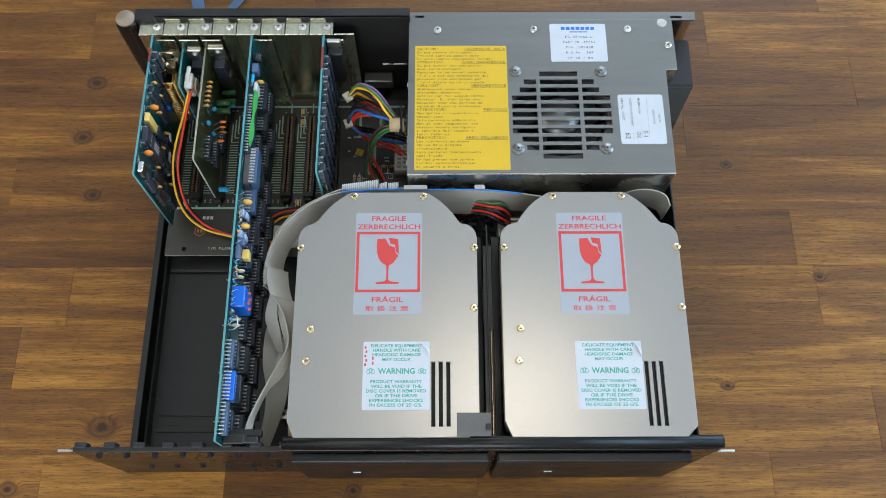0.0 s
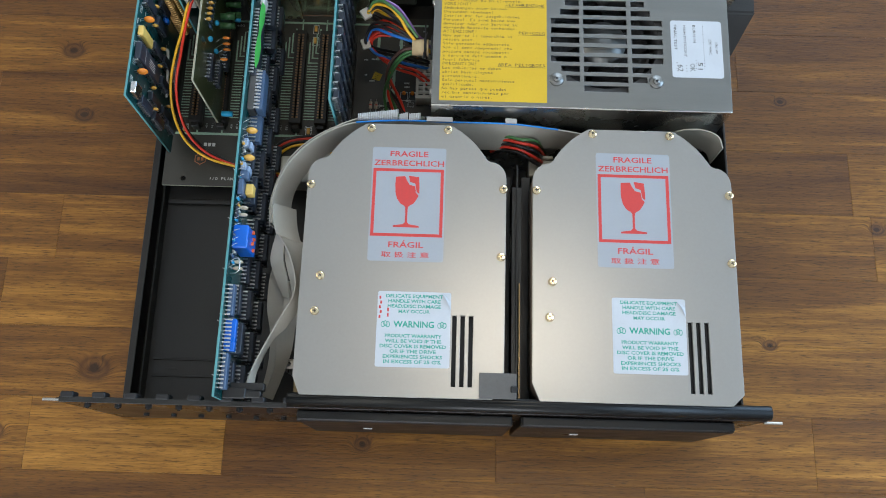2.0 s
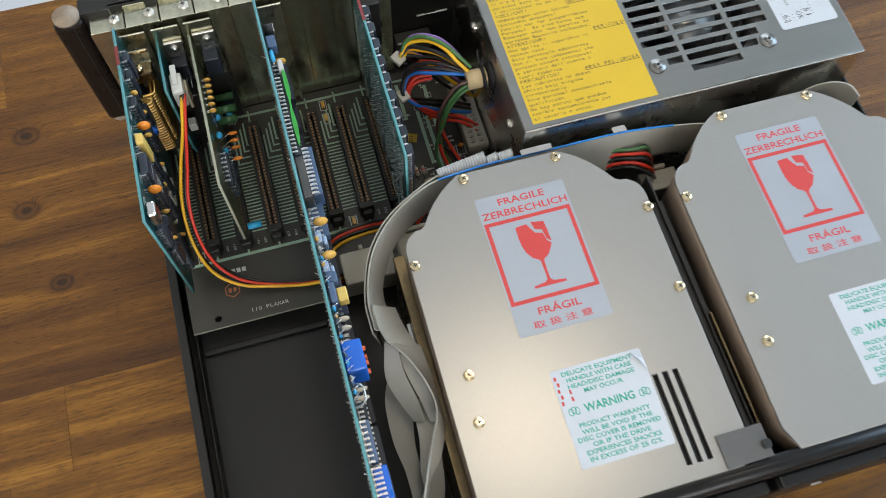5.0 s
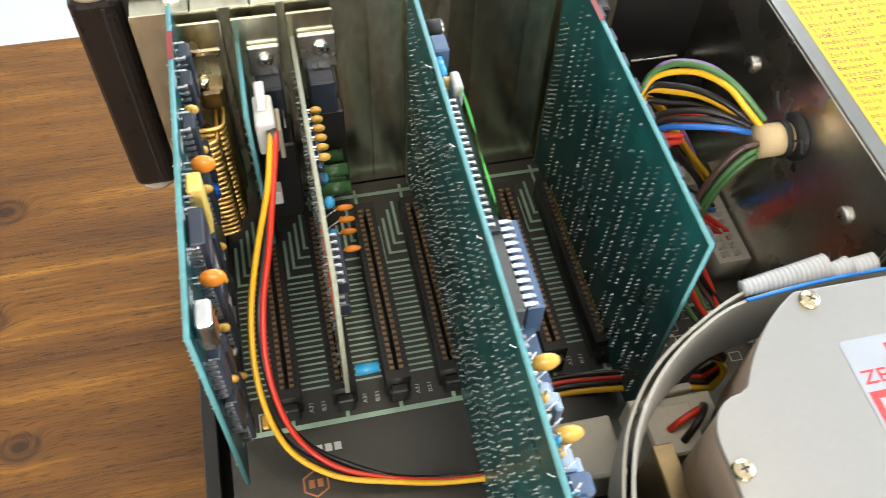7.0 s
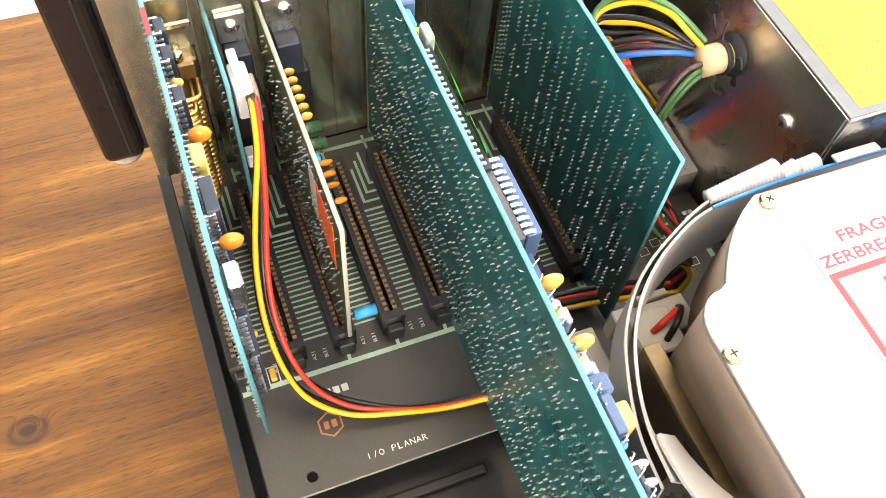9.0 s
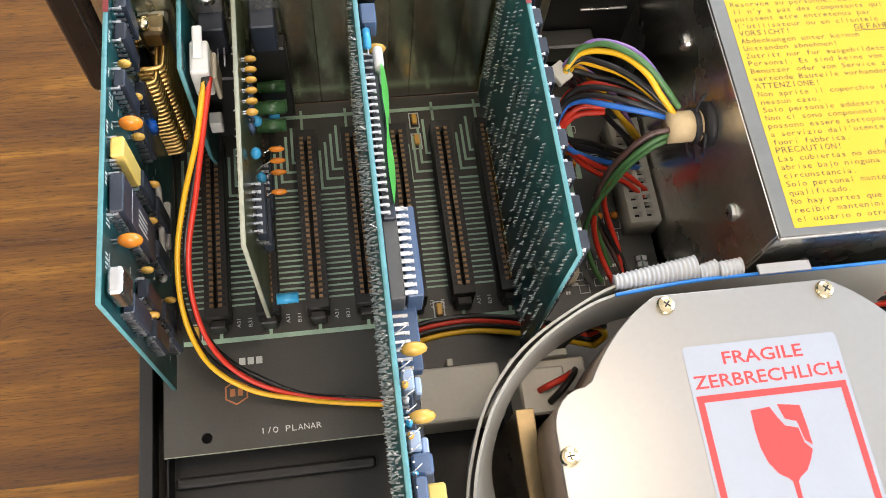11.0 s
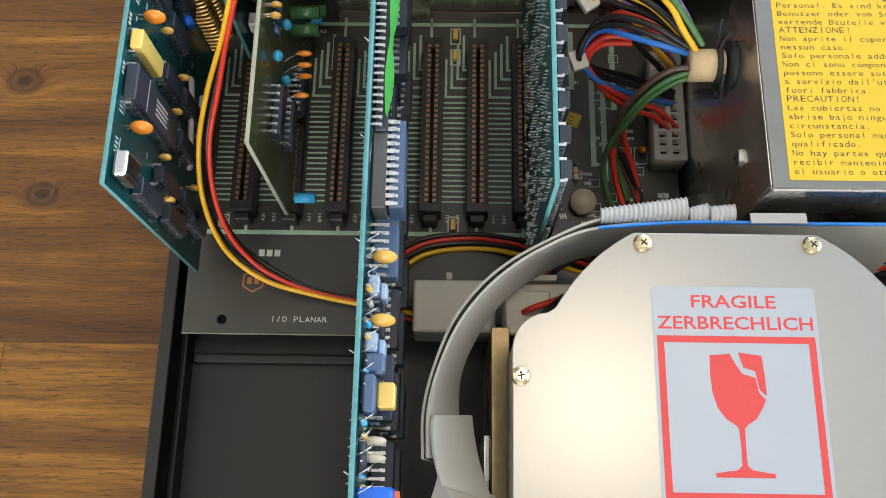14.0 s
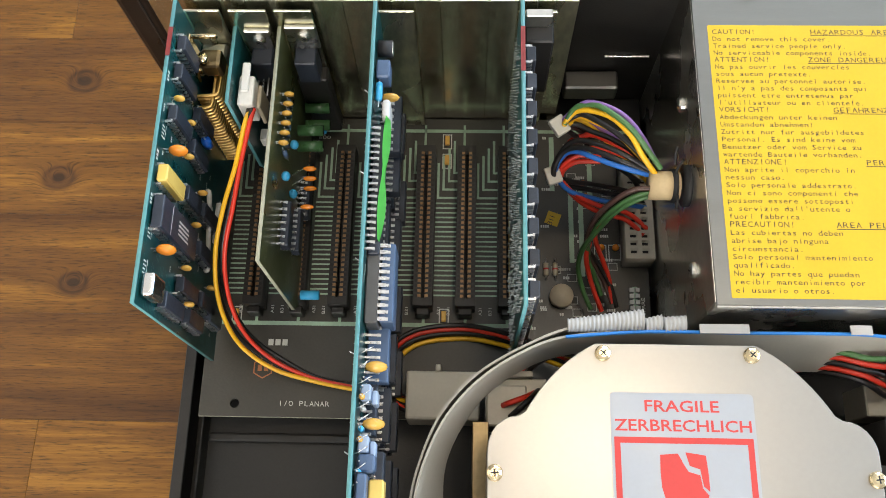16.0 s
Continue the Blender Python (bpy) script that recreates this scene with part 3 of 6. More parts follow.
# front panel with its perforated part, edge bar and clips
bm = bmesh.new()
bx(bm, -0.2330, 0.2260, 0.0035, 0.0058, 0.0, 0.1195, 0.0004)
part("front_panel", bm, BLACK_GLOSS, case, "dark glossy front panel")
bar = bmesh.new()
cy(bar, (-0.083, 0.0085, 0.1205), "x", 0.0044, 0.311, 14)
bx(bar, -0.083, 0.228, 0.0085, 0.0130, 0.1165, 0.1245, 0.0008)
part("edge_bar", bar, BEZEL_BLACK, case, "rounded black edge bar", True)
part("panel_edge", boxed(-0.2300, -0.083, 0.0030, 0.0066, 0.1190, 0.1212), BLACK, case)
pin = cy(bmesh.new(), (-0.2410, 0.0045, 0.1185), "x", 0.0012, 0.012, 8)
part("guide_pin", pin, STEEL, case, "short steel pin")
part("guide_pin", cy(bmesh.new(), (0.2250, 0.0030, 0.1150), "x", 0.0010, 0.012, 8), STEEL, case, "short steel pin")
for i in range(8):
    x = -0.2290 + i * 0.0205
    part("clip", boxed(x, x + 0.0085, 0.0058, 0.0098, 0.1130, 0.1225, bevel=0.0008), RUBBER, case)
for i in range(7):
    x = -0.2160 + i * 0.0200
    b2 = cy(bmesh.new(), (x, 0.0012, 0.108), "y", 0.0022, 0.0024, 10)
    bx(b2, x - 0.0008, x + 0.0008, 0.0004, 0.0014, 0.1070, 0.1090)
    part("stud", b2, RUBBER, case)
for i in range(6):
    part("stud", cy(bmesh.new(), (-0.198 + i * 0.020, 0.0014, 0.045), "y", 0.0020, 0.0022, 10), RUBBER, case)
for x0, x1, gap in ((-0.079, 0.0635, 0), (0.0685, 0.2090, 1)):
    bz = bmesh.new()
    bx(bz, x0, x1, -0.0035, 0.0035, 0.0120, 0.1060, 0.0012, 2)
    bezel = part("drive_bezel", bz, BEZEL_BLACK, case, "black plastic drive bezel")
    part("ledge", boxed(x0 + 0.001, x1 - 0.001, -0.0030, 0.0034, 0.1062, 0.1100, bevel=0.0008), BEZEL_BLACK, bezel)
    part("indicator", boxed((x0 + x1) / 2 - 0.031, (x0 + x1) / 2 - 0.025, -0.0042, -0.0034, 0.055, 0.057, bevel=0.0002), PALE_CAN, bezel, "small pale indicator window")

# rear plate, stand-off and expansion brackets
bm = bmesh.new()
bx(bm, -0.2250, -0.2085, 0.3530, 0.3550, 0.040, 0.1400, 0.0003)
bx(bm, -0.2085, 0.0040, 0.3545, 0.3565, 0.010, 0.1400, 0.0003)
bx(bm, -0.2250, 0.0040, 0.3545, 0.3640, 0.1385, 0.1400, 0.0003)
part("rear_plate", bm, BLACK, case, "black rear plate")
col = bmesh.new()
bx(col, -0.2408, -0.2235, 0.3475, 0.3610, 0.0410, 0.1390, 0.0035, 3)
part("standoff_column", col, BLACK_GLOSS, case, "dark brown-black rear column")
part("column_groove", boxed(-0.2300, -0.2288, 0.3470, 0.3480, 0.0450, 0.1350), BLACK, case)
for z in (0.0400, 0.1386):
    part("end_cap", cy(bmesh.new(), (-0.2322, 0.3543, z), "z", 0.0078, 0.0016, 28), WORN, case, "round worn brown end cap", True)
part("rear_shelf", boxed(-0.0470, 0.0020, 0.3400, 0.3540, 0.012, 0.030), BLACK, case)
part("slit", boxed(-0.0228, -0.0012, 0.3532, 0.3544, 0.0718, 0.0730), STEEL, case, "bright slit in the rear plate")
part("latch_bar", boxed(-0.0405, -0.0140, 0.3440, 0.3540, 0.0470, 0.0590, bevel=0.001), STEEL_SAT, case, "grey metal bar")
part("bracket_frame", boxed(-0.0592, -0.0425, 0.3420, 0.3432, 0.020, 0.1340), BRACKET, case, "tarnished steel frame strip")

SLOT_X = [-0.0680 - 0.0202 * i for i in range(8)]
cover = thing("slot_cover", (0, 0, 0), "tarnished steel expansion slot cover screwed to the rear plate", "slot cover", "slot covers")
bm = bmesh.new()
bx(bm, -0.01005, 0.01005, 0.3405, 0.3415, 0.0330, 0.1350, 0.0002)
bx(bm, -0.0098, 0.0098, 0.3405, 0.3545, 0.1345, 0.1358, 0.0003)
bx(bm, -0.0098, 0.0030, 0.3540, 0.3550, 0.1345, 0.1385, 0.0003)
part("strip", bm, BRACKET, cover)
screw(cover, (0.0045, 0.3480, 0.1356), "z", 0.0032, STEEL)
cover.location = (0, 0, 0)
for i, x in enumerate(SLOT_X):
    if i:
        copy_thing(cover, Matrix.Translation((x - 0.0015, 0, 0)))
cover.location = (SLOT_X[0] - 0.0015, 0, 0)

# ---- main board ----
LIFT = 0.0045  # extra height of the spacers under the board
planar = thing("main_board", (-0.1, 0.26, 0.028), "dark grey circuit board with pale green traces in the case", "circuit board")
part("board", plate(rect(-0.2125, 0.001, 0.1845, 0.3400), [[(-0.196 + 0.0022 * math.cos(a * math.pi / 6), 0.1905 + 0.0022 * math.sin(a * math.pi / 6)) for a in range(12)]], 0.0264, 0.0280), PLANAR, planar)
part("board_edge", boxed(-0.2125, 0.001, 0.18435, 0.1845, 0.0264, 0.0280, bevel=0), PCB_OLIVE_EDGE, planar, "pale bare board edge")
for x in (-0.205, -0.10, -0.01):
    for y in (0.195, 0.325):
        part("spacer", cy(bmesh.new(), (x, y, 0.012), "z", 0.003, 0.0144, 10), STEEL, planar)
    part("spacer_base", cy(bmesh.new(), (x, y, 0.0076), "z", 0.0036, 0.0043, 10), STEEL, planar)
tr = bmesh.new()
Z0, Z1 = 0.0280, 0.02812


def line(x0, x1, y0, y1):
    bx(tr, x0, x1, y0, y1, Z0, Z1)


line(-0.2120, -0.0560, 0.2285, 0.2305)
line(-0.1900, -0.0040, 0.3322, 0.3340)
for i, x in enumerate(SLOT_X):
    line(x - 0.0007, x + 0.0007, 0.2305, 0.2370)
for i, x in enumerate(SLOT_X[:-1]):
    for j in range(20):
        y = 0.2440 + j * 0.00254
        line(x - 0.0160, x - 0.0050, y, y + 0.0008)
    for j in range(4):
        xx = x - 0.0064 - j * 0.0027
        y = 0.3095 - j * 0.0046
        line(xx - 0.0006, xx + 0.0006, y + 0.0005, 0.3275 - j * 0.0042)
        line(xx - 0.0006, x - 0.0044, y - 0.0006, y + 0.0005)
    line(x - 0.0020, x - 0.0008, 0.3220, 0.3365)
for x, y0, y1 in ((-0.036, 0.262, 0.305), (-0.031, 0.255, 0.300), (-0.006, 0.225, 0.250), (-0.026, 0.290, 0.325), (-0.045, 0.300, 0.330)):
    line(x - 0.0012, x + 0.0012, y0, y1)
tagged(part("trace_layer", tr, TRACE, planar, "pale green printed traces"), kind="stuff")
typed("I/O PLANAR", (-0.1755, 0.1897, 0.0281), 0.00245, 0.0025, WHITE_INK, planar)
marks = bmesh.new()
for i in range(3):
    bx(marks, -0.1825 + i * 0.0034, -0.1800 + i * 0.0034, 0.2185, 0.2215, 0.0280, 0.0281)
part("printed_mark", marks, WHITE_INK, planar)
hexa = [(-0.184 + 0.0052 * math.cos(radians(60 * i + 30)), 0.2075 + 0.0052 * math.sin(radians(60 * i + 30))) for i in range(6)]
hexb = [(-0.184 + 0.0045 * math.cos(radians(60 * i + 30)), 0.2075 + 0.0045 * math.sin(radians(60 * i + 30))) for i in range(6)]
part("printed_hexagon", plate(hexa, [hexb, ], 0.0280, 0.0281), ORANGE_INK, planar)
mk = bmesh.new()
bx(mk, -0.1865, -0.1845, 0.2060, 0.2090, 0.0280, 0.0281)
bx(mk, -0.1835, -0.1815, 0.2060, 0.2090, 0.0280, 0.0281)
part("printed_mark", mk, ORANGE_INK, planar)
for i, x in enumerate(SLOT_X[:7]):
    text("B31", (x - 0.0075, 0.2345, 0.0281), 0.0038, WHITE_INK, planar, 0.0016, turn=90)
    text("A31", (x + 0.0080, 0.2345, 0.0281), 0.0038, WHITE_INK, planar, 0.0016, turn=90)
text("600", (-0.1655, 0.3280, 0.0281), 0.0062, WHITE_INK, planar, 0.0022)
text("SPARE", (-0.0015, 0.2360, 0.0281), 0.0085, WHITE_INK, planar, 0.0018, turn=90)
for x, y in ((-0.1990, 0.2335), (-0.0985, 0.2335), (-0.0985, 0.3270), (-0.0985, 0.3160)):
    part("capacitor", boxed(x - 0.0012, x + 0.0012, y - 0.0026, y + 0.0026, 0.0284, 0.0305, bevel=0.0004), MUSTARD, planar, "small amber capacitor")
    fr = plate(rect(x - 0.0024, x + 0.0024, y - 0.0042, y + 0.0042), [rect(x - 0.0019, x + 0.0019, y - 0.0037, y + 0.0037)], 0.0280, 0.0281)
    part("printed_frame", fr, WHITE_INK, planar)

_rp = random.Random(31)
pm = bmesh.new()
for i in range(46):
    x, y = _rp.uniform(-0.058, -0.006), _rp.uniform(0.2150, 0.3300)
    for k in range(_rp.randint(2, 4)):
        bx(pm, x + k * 0.0011, x + k * 0.0011 + 0.0008, y, y + 0.0014, 0.0280, 0.0281)
for i in range(16):
    x, y = _rp.uniform(-0.056, -0.010), _rp.uniform(0.2200, 0.3250)
    bx(pm, x, x + 0.0046, y, y + 0.0003, 0.0280, 0.0281)
    bx(pm, x, x + 0.0046, y + 0.0036, y + 0.0039, 0.0280, 0.0281)
    bx(pm, x, x + 0.0003, y, y + 0.0039, 0.0280, 0.0281)
    bx(pm, x + 0.0043, x + 0.0046, y, y + 0.0039, 0.0280, 0.0281)
tagged(part("printed_mark", pm, WHITE_INK, planar, "tiny white print"), kind="stuff")

planar.location.z += LIFT

# expansion sockets
sock = thing("expansion_socket", (0, 0.2775, 0.028), "long black edge-connector socket on the main board", "socket", "expansion sockets")
part("body", plate(rect(-0.0046, 0.0046, 0.2360, 0.3190), [rect(-0.0011, 0.0011, 0.2395, 0.3160)], 0.0281, 0.0405), SLOT, sock)
part("end_block", boxed(-0.0032, 0.0032, 0.2325, 0.2359, 0.0281, 0.0365, bevel=0.0005), SLOT, sock)
part("slot_floor", boxed(-0.0011, 0.0011, 0.2395, 0.3160, 0.0285, 0.0320, bevel=0), DARK, sock)
ct, cd = bmesh.new(), bmesh.new()
for j in range(31):
    y = 0.2400 + j * 0.00247
    for s in (-1, 1):
        bx(ct, s * 0.0009, s * 0.0025, y, y + 0.0013, 0.0388, 0.04072)
        bx(cd, s * 0.0026, s * 0.0040, y - 0.0001, y + 0.0013, 0.0404, 0.04062)
tagged(part("contact_strip", ct, CONTACT, sock, "rows of bronze contacts"), kind="stuff")
tagged(part("pocket_strip", cd, DARK, sock), kind="stuff")
for x in SLOT_X[1:]:
    copy_thing(sock, Matrix.Translation((x, 0.2775, 0.028 + LIFT)))
sock.location = (SLOT_X[0], 0.2775, 0.028 + LIFT)


# ---- drives ----
def lid_outline(n=10):
    """The lid's outline about the drive's middle line, front edge at y = 0.0115."""
    right = [(0.0600, 0.0115), (0.0675, 0.0190), (0.0680, 0.1600)]
    right += [(0.0680 - 0.0110 * (1 - math.cos(radians(90 * i / 6))), 0.1620 + 0.0120 * math.sin(radians(90 * i / 6))) for i in range(7)]
    a0, a1 = Vector((0.0545, 0.1755)), Vector((0.0290, 0.2005))
    mid = Vector((0.0445, 0.1925))
    for i in range(n + 1):
        t = i / n
        p = a0 * (1 - t) ** 2 + mid * 2 * t * (1 - t) + a1 * t * t
        right.append((p.x, p.y))
    left = [(-x, y) for x, y in reversed(right)]
    left = [p for p in left if p[1] > 0.1] + [(-0.0685, 0.0230), (-0.0635, 0.0115)]
    return right + left


def print_on_lid(drive, dx, handwritten):
    s1 = part("fragile_label", plate(rrect(dx - 0.0245, dx + 0.0262, 0.1012, 0.1828, 0.0015), [], 0.12655, 0.12665), STICKER, drive, "pale blue film label with red print")
    z = 0.12667
    text("FRAGILE", (dx + 0.0008, 0.1762, z), 0.0262, RED_INK, s1, 0.0041, align="CENTER", bold=0.014)
    text("ZERBRECHLICH", (dx + 0.0008, 0.1694, z), 0.0480, RED_INK, s1, 0.0041, align="CENTER", bold=0.014)
    part("red_frame", plate(rect(dx - 0.0235, dx + 0.0250, 0.1185, 0.1672), [rect(dx - 0.0214, dx + 0.0229, 0.1206, 0.1651)], 0.12666, 0.12672), RED_INK, s1)
    half = [(-0.0081, 0.1612), (-0.0083, 0.1550), (-0.0080, 0.1500), (-0.0068, 0.1455), (-0.0045, 0.1420), (-0.0018, 0.1403), (-0.0009, 0.1392), (-0.0007, 0.1340), (-0.0008, 0.1285), (-0.0022, 0.1272), (-0.0087, 0.1262), (-0.0087, 0.1250)]
    right = [(-x, y) for x, y in reversed(half) if y < 0.1460]
    broken = [(0.0079, 0.1478), (0.0060, 0.1500), (0.0053, 0.1545), (0.0014, 0.1556), (-0.0003, 0.1584), (-0.0019, 0.1617)]
    shard = [(0.0007, 0.1622), (0.0077, 0.1612), (0.0082, 0.1550), (0.0083, 0.1490), (0.0063, 0.1508), (0.0054, 0.1565), (0.0019, 0.1576)]
    for ring in (half + right + broken, shard):
        part("glass_sign", plate([(dx + 0.0003 + x, y) for x, y in ring], [], 0.12666, 0.12672), RED_INK, s1)
    text("FRÁGIL", (dx + 0.0008, 0.1108, z), 0.0235, RED_INK, s1, 0.0041, align="CENTER", bold=0.014)
    text("取 扱 注 意", (dx + 0.0005, 0.1042, z), 0.0320, RED_INK, s1, 0.0031, align="CENTER", bold=0.010)
    s2 = part("warning_label", plate(rrect(dx - 0.0160, dx + 0.0322, 0.0306, 0.0806, 0.0012), [], 0.12655, 0.12665), PAPER, drive, "white paper label with green print")
    cx = dx + 0.0082
    for body, y, w in (("DELICATE EQUIPMENT", 0.0765, 0.0375), ("HANDLE WITH CARE", 0.0731, 0.0345), ("HEAD/DISC DAMAGE", 0.0697, 0.0350), ("MAY OCCUR", 0.0662, 0.0205), ("PRODUCT WARRANTY", 0.0500, 0.0370), ("WILL BE VOID IF THE", 0.0466, 0.0365), ("DISC COVER IS REMOVED", 0.0432, 0.0430), ("OR IF THE DRIVE", 0.0398, 0.0300), ("EXPERIENCES SHOCKS", 0.0364, 0.0385), ("IN EXCESS OF 25 G'S.", 0.0331, 0.0375)):
        text(body, (cx, y, z), w, GREEN_INK, s2, 0.0023, align="CENTER", bold=0.022)
    text("WARNING", (cx, 0.0568, z), 0.0265, GREEN_INK, s2, 0.0042, align="CENTER", bold=0.024)
    for s in (-1, 1):
        rings = bmesh.new()
        for k in range(3):
            c = (cx + s * 0.0185 + (k - 1) * 0.0016, 0.0590 - abs(k - 1) * 0.0006, z)
            for a in range(10):
                p = [(c[0] + 0.0014 * math.cos(2 * math.pi * (a + q) / 10), c[1] + 0.0020 * math.sin(2 * math.pi * (a + q) / 10)) for q in (0, 1)]
                i = [(c[0] + 0.0010 * math.cos(2 * math.pi * (a + q) / 10), c[1] + 0.0015 * math.sin(2 * math.pi * (a + q) / 10)) for q in (0, 1)]
                rings.faces.new([rings.verts.new((*v, z + 0.00003 * k)) for v in (p[0], p[1], i[1], i[0])])
        part("disc_sign", rings, GREEN_INK, s2)
    if handwritten:
        hw = bmesh.new()
        for i in range(5):
            bx(hw, dx - 0.0150 + 0.0007 * (i % 2), dx - 0.0138 + 0.0007 * (i % 2), 0.0625 + i * 0.0032, 0.0645 + i * 0.0032, z, z + 0.00004)
        for i in range(2):
            bx(hw, dx - 0.0095, dx - 0.0084, 0.0635 + i * 0.0036, 0.0658 + i * 0.0036, z, z + 0.00004)
        part("pen_marks", hw, RED_INK, s2, "illegible red pen strokes")
    curl = bmesh.new()
    vs = [curl.verts.new(v) for v in ((dx + 0.0255, 0.0807, z), (dx + 0.0322, 0.0745, z), (dx + 0.0290, 0.0755, z + 0.0018), (dx + 0.0322, 0.0690, z + 0.0005))]
    curl.faces.new((vs[0], vs[1], vs[2]))
    curl.faces.new((vs[1], vs[3], vs[2]))
    part("lifted_corner", curl, PAPER, s2)


def hard_drive(dx, dy, handwritten, label):
    """A full-height drive: casting under a lid, side frame, board, screws and labels; dx: its middle line."""
    drive = thing("hard_drive", (dx, 0.1 + dy, 0.012), label, "hard drive", "hard drives in the case")
    out = [(x + dx, y) for x, y in lid_outline()]
    slots = [rect(dx + a, dx + a + 0.0028, 0.0190, 0.0655) for a in (0.0334, 0.0388, 0.0442)]
    part("lid", plate(out, slots, 0.1243, 0.1265, 0.0003), LID, drive, "champagne anodised lid with three slots")
    skirt = [(dx + x * 0.997, 0.0120 + (y - 0.0115) * 0.996) for x, y in lid_outline()]
    inset = [(dx + x * 0.987, 0.0125 + (y - 0.0115) * 0.991) for x, y in lid_outline()]
    part("cover_skirt", plate(skirt, [inset], 0.0860, 0.1242), CAST, drive, "smooth champagne-brown side of the cover, shade put into its colour", True)
    inner = [(dx + x * 0.935, 0.0160 + (y - 0.0115) * 0.955) for x, y in lid_outline()]
    part("casting", plate(inner, [], 0.0620, 0.1222), GREY_PAINT, drive, "dark casting under the cover")
    # flat dark sheet for the shade seen through the lid's slots
    part("slot_shadow_liner", boxed(dx + 0.0320, dx + 0.0480, 0.0175, 0.0670, 0.1226, 0.1230, bevel=0), DARK, drive, "near-black sheet painted as the shade behind the slots")
    part("circuit_plate", boxed(dx - 0.0690, dx + 0.0690, 0.0150, 0.1880, 0.0400, 0.0440), PLANAR, drive)
    for s in (-1, 1):
        rail = bmesh.new()
        x = dx + s * 0.0722
        bx(rail, x - 0.0008, x + 0.0008, 0.0140, 0.1760, 0.0125, 0.0920, 0.0003)
        lip = boxed(min(x + s * 0.0009, x - s * 0.0055), max(x + s * 0.0009, x - s * 0.0055), 0.0140, 0.1760, 0.0921, 0.0935, bevel=0.0003)
        outer = s < 0 and dx < 0
        part("side_rail", rail, GOLD if outer else BLACK, drive, "yellow passivated steel rail" if outer else "black steel rail")
        part("rail_lip", lip, GOLD if outer else BLACK, drive)
        part("side_stop", boxed(x + s * 0.0008, x + s * 0.0030, 0.108, 0.140, 0.030, 0.0800), STEEL, drive)
    for x, y in ((-0.0655, 0.1540), (0.0660, 0.1540), (0.0648, 0.1060), (-0.0550, 0.0900), (-0.0570, 0.0660), (-0.0263, 0.1968), (0.0272, 0.1968)):
        screw(drive, (dx + x, y, 0.1265), "z", 0.0030)
    conn = part("power_socket", boxed(dx - 0.0660, dx - 0.0420, 0.1830, 0.1960, 0.0560, 0.0780, bevel=0.0006), MILKY, drive, "milky drive power socket")
    part("latch", boxed(dx - 0.0600, dx - 0.0480, 0.1965, 0.1990, 0.0640, 0.0800, bevel=0.0004), MILKY, conn)
    print_on_lid(drive, dx, handwritten)
    drive.location.y = 0.1 + dy
    return drive


hard_drive(-0.0115, 0.0, True, "full-height hard drive with champagne lid, fragile label and pen marks")
hard_drive(0.1425, -0.0005, False, "full-height hard drive with champagne lid and lifted warning label")
tab = thing("cover_plate", (0.048, 0.02, 0.127), "small dark grey metal plate lying over the lid's corner", "metal plate")
part("plate", boxed(0.0400, 0.0640, 0.0120, 0.0285, 0.12665, 0.1278, bevel=0.0002), GREY_PAINT, tab)
part("corner_clip", boxed(0.0600, 0.0645, 0.0160, 0.0205, 0.1279, 0.1300, bevel=0.0008), RUBBER, tab, "small black clip")
guide = thing("divider_rail", (0.066, 0.1, 0.012), "black steel divider between the two hard drives", "rail")
gm = bmesh.new()
bx(gm, 0.0640, 0.0652, 0.014, 0.176, 0.012, 0.1180, 0.0002)
bx(gm, 0.0612, 0.0680, 0.014, 0.160, 0.1140, 0.1155, 0.0003)
part("rail", gm, BLACK, guide)
part("yellow_strip", boxed(0.0656, 0.0666, 0.012, 0.090, 0.095, 0.121), GOLD, guide, "yellow passivated strip")

# ---- power supply ----
psu = thing("power_supply", (0.108, 0.285, 0.012), "zinc-plated steel power supply with fan grille and yellow label", "power supply")
rows = []
for i in range(11):
    y = 0.3062 - i * 0.00752
    lo, hi = y - 0.0046, y
    rows.append(rect(0.1100, 0.1410, lo, hi))
    if 1 <= i <= 9:
        a, b = {1: (0.0970, 0.1540), 9: (0.0975, 0.1545), 2: (0.0935, 0.1580), 8: (0.0940, 0.1575)}.get(i, (0.0868, 0.1662))
        rows.append(rect(a, 0.1070, lo, hi))
        rows.append(rect(0.1442, b, lo, hi))
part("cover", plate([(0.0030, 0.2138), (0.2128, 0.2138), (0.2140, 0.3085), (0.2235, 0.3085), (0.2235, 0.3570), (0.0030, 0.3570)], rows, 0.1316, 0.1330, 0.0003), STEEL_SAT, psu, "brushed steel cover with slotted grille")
part("front_wall", boxed(0.0030, 0.2128, 0.2138, 0.2150, 0.0125, 0.1315), STEEL, psu)
part("side_wall", boxed(0.0030, 0.0042, 0.2151, 0.3570, 0.0125, 0.1315), STEEL, psu)
part("side_wall", boxed(0.2116, 0.2128, 0.2151, 0.3570, 0.0125, 0.1315), STEEL, psu)
part("back_wall", boxed(0.0043, 0.2115, 0.3556, 0.3570, 0.0125, 0.1315), STEEL, psu)
part("bottom", boxed(0.0043, 0.2115, 0.2151, 0.3555, 0.0122, 0.0134), STEEL, psu)
part("side_tab", boxed(0.2129, 0.2235, 0.3085, 0.3097, 0.0900, 0.1315), STEEL, psu)
fl = plate(rect(0.0030, 0.2440, 0.3572, 0.3655), [rrect(0.0080, 0.0160, 0.3600, 0.3626, 0.0012), rrect(0.2230, 0.2330, 0.3590, 0.3616, 0.0012)], 0.1305, 0.1318)
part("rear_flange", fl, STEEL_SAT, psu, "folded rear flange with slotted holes")
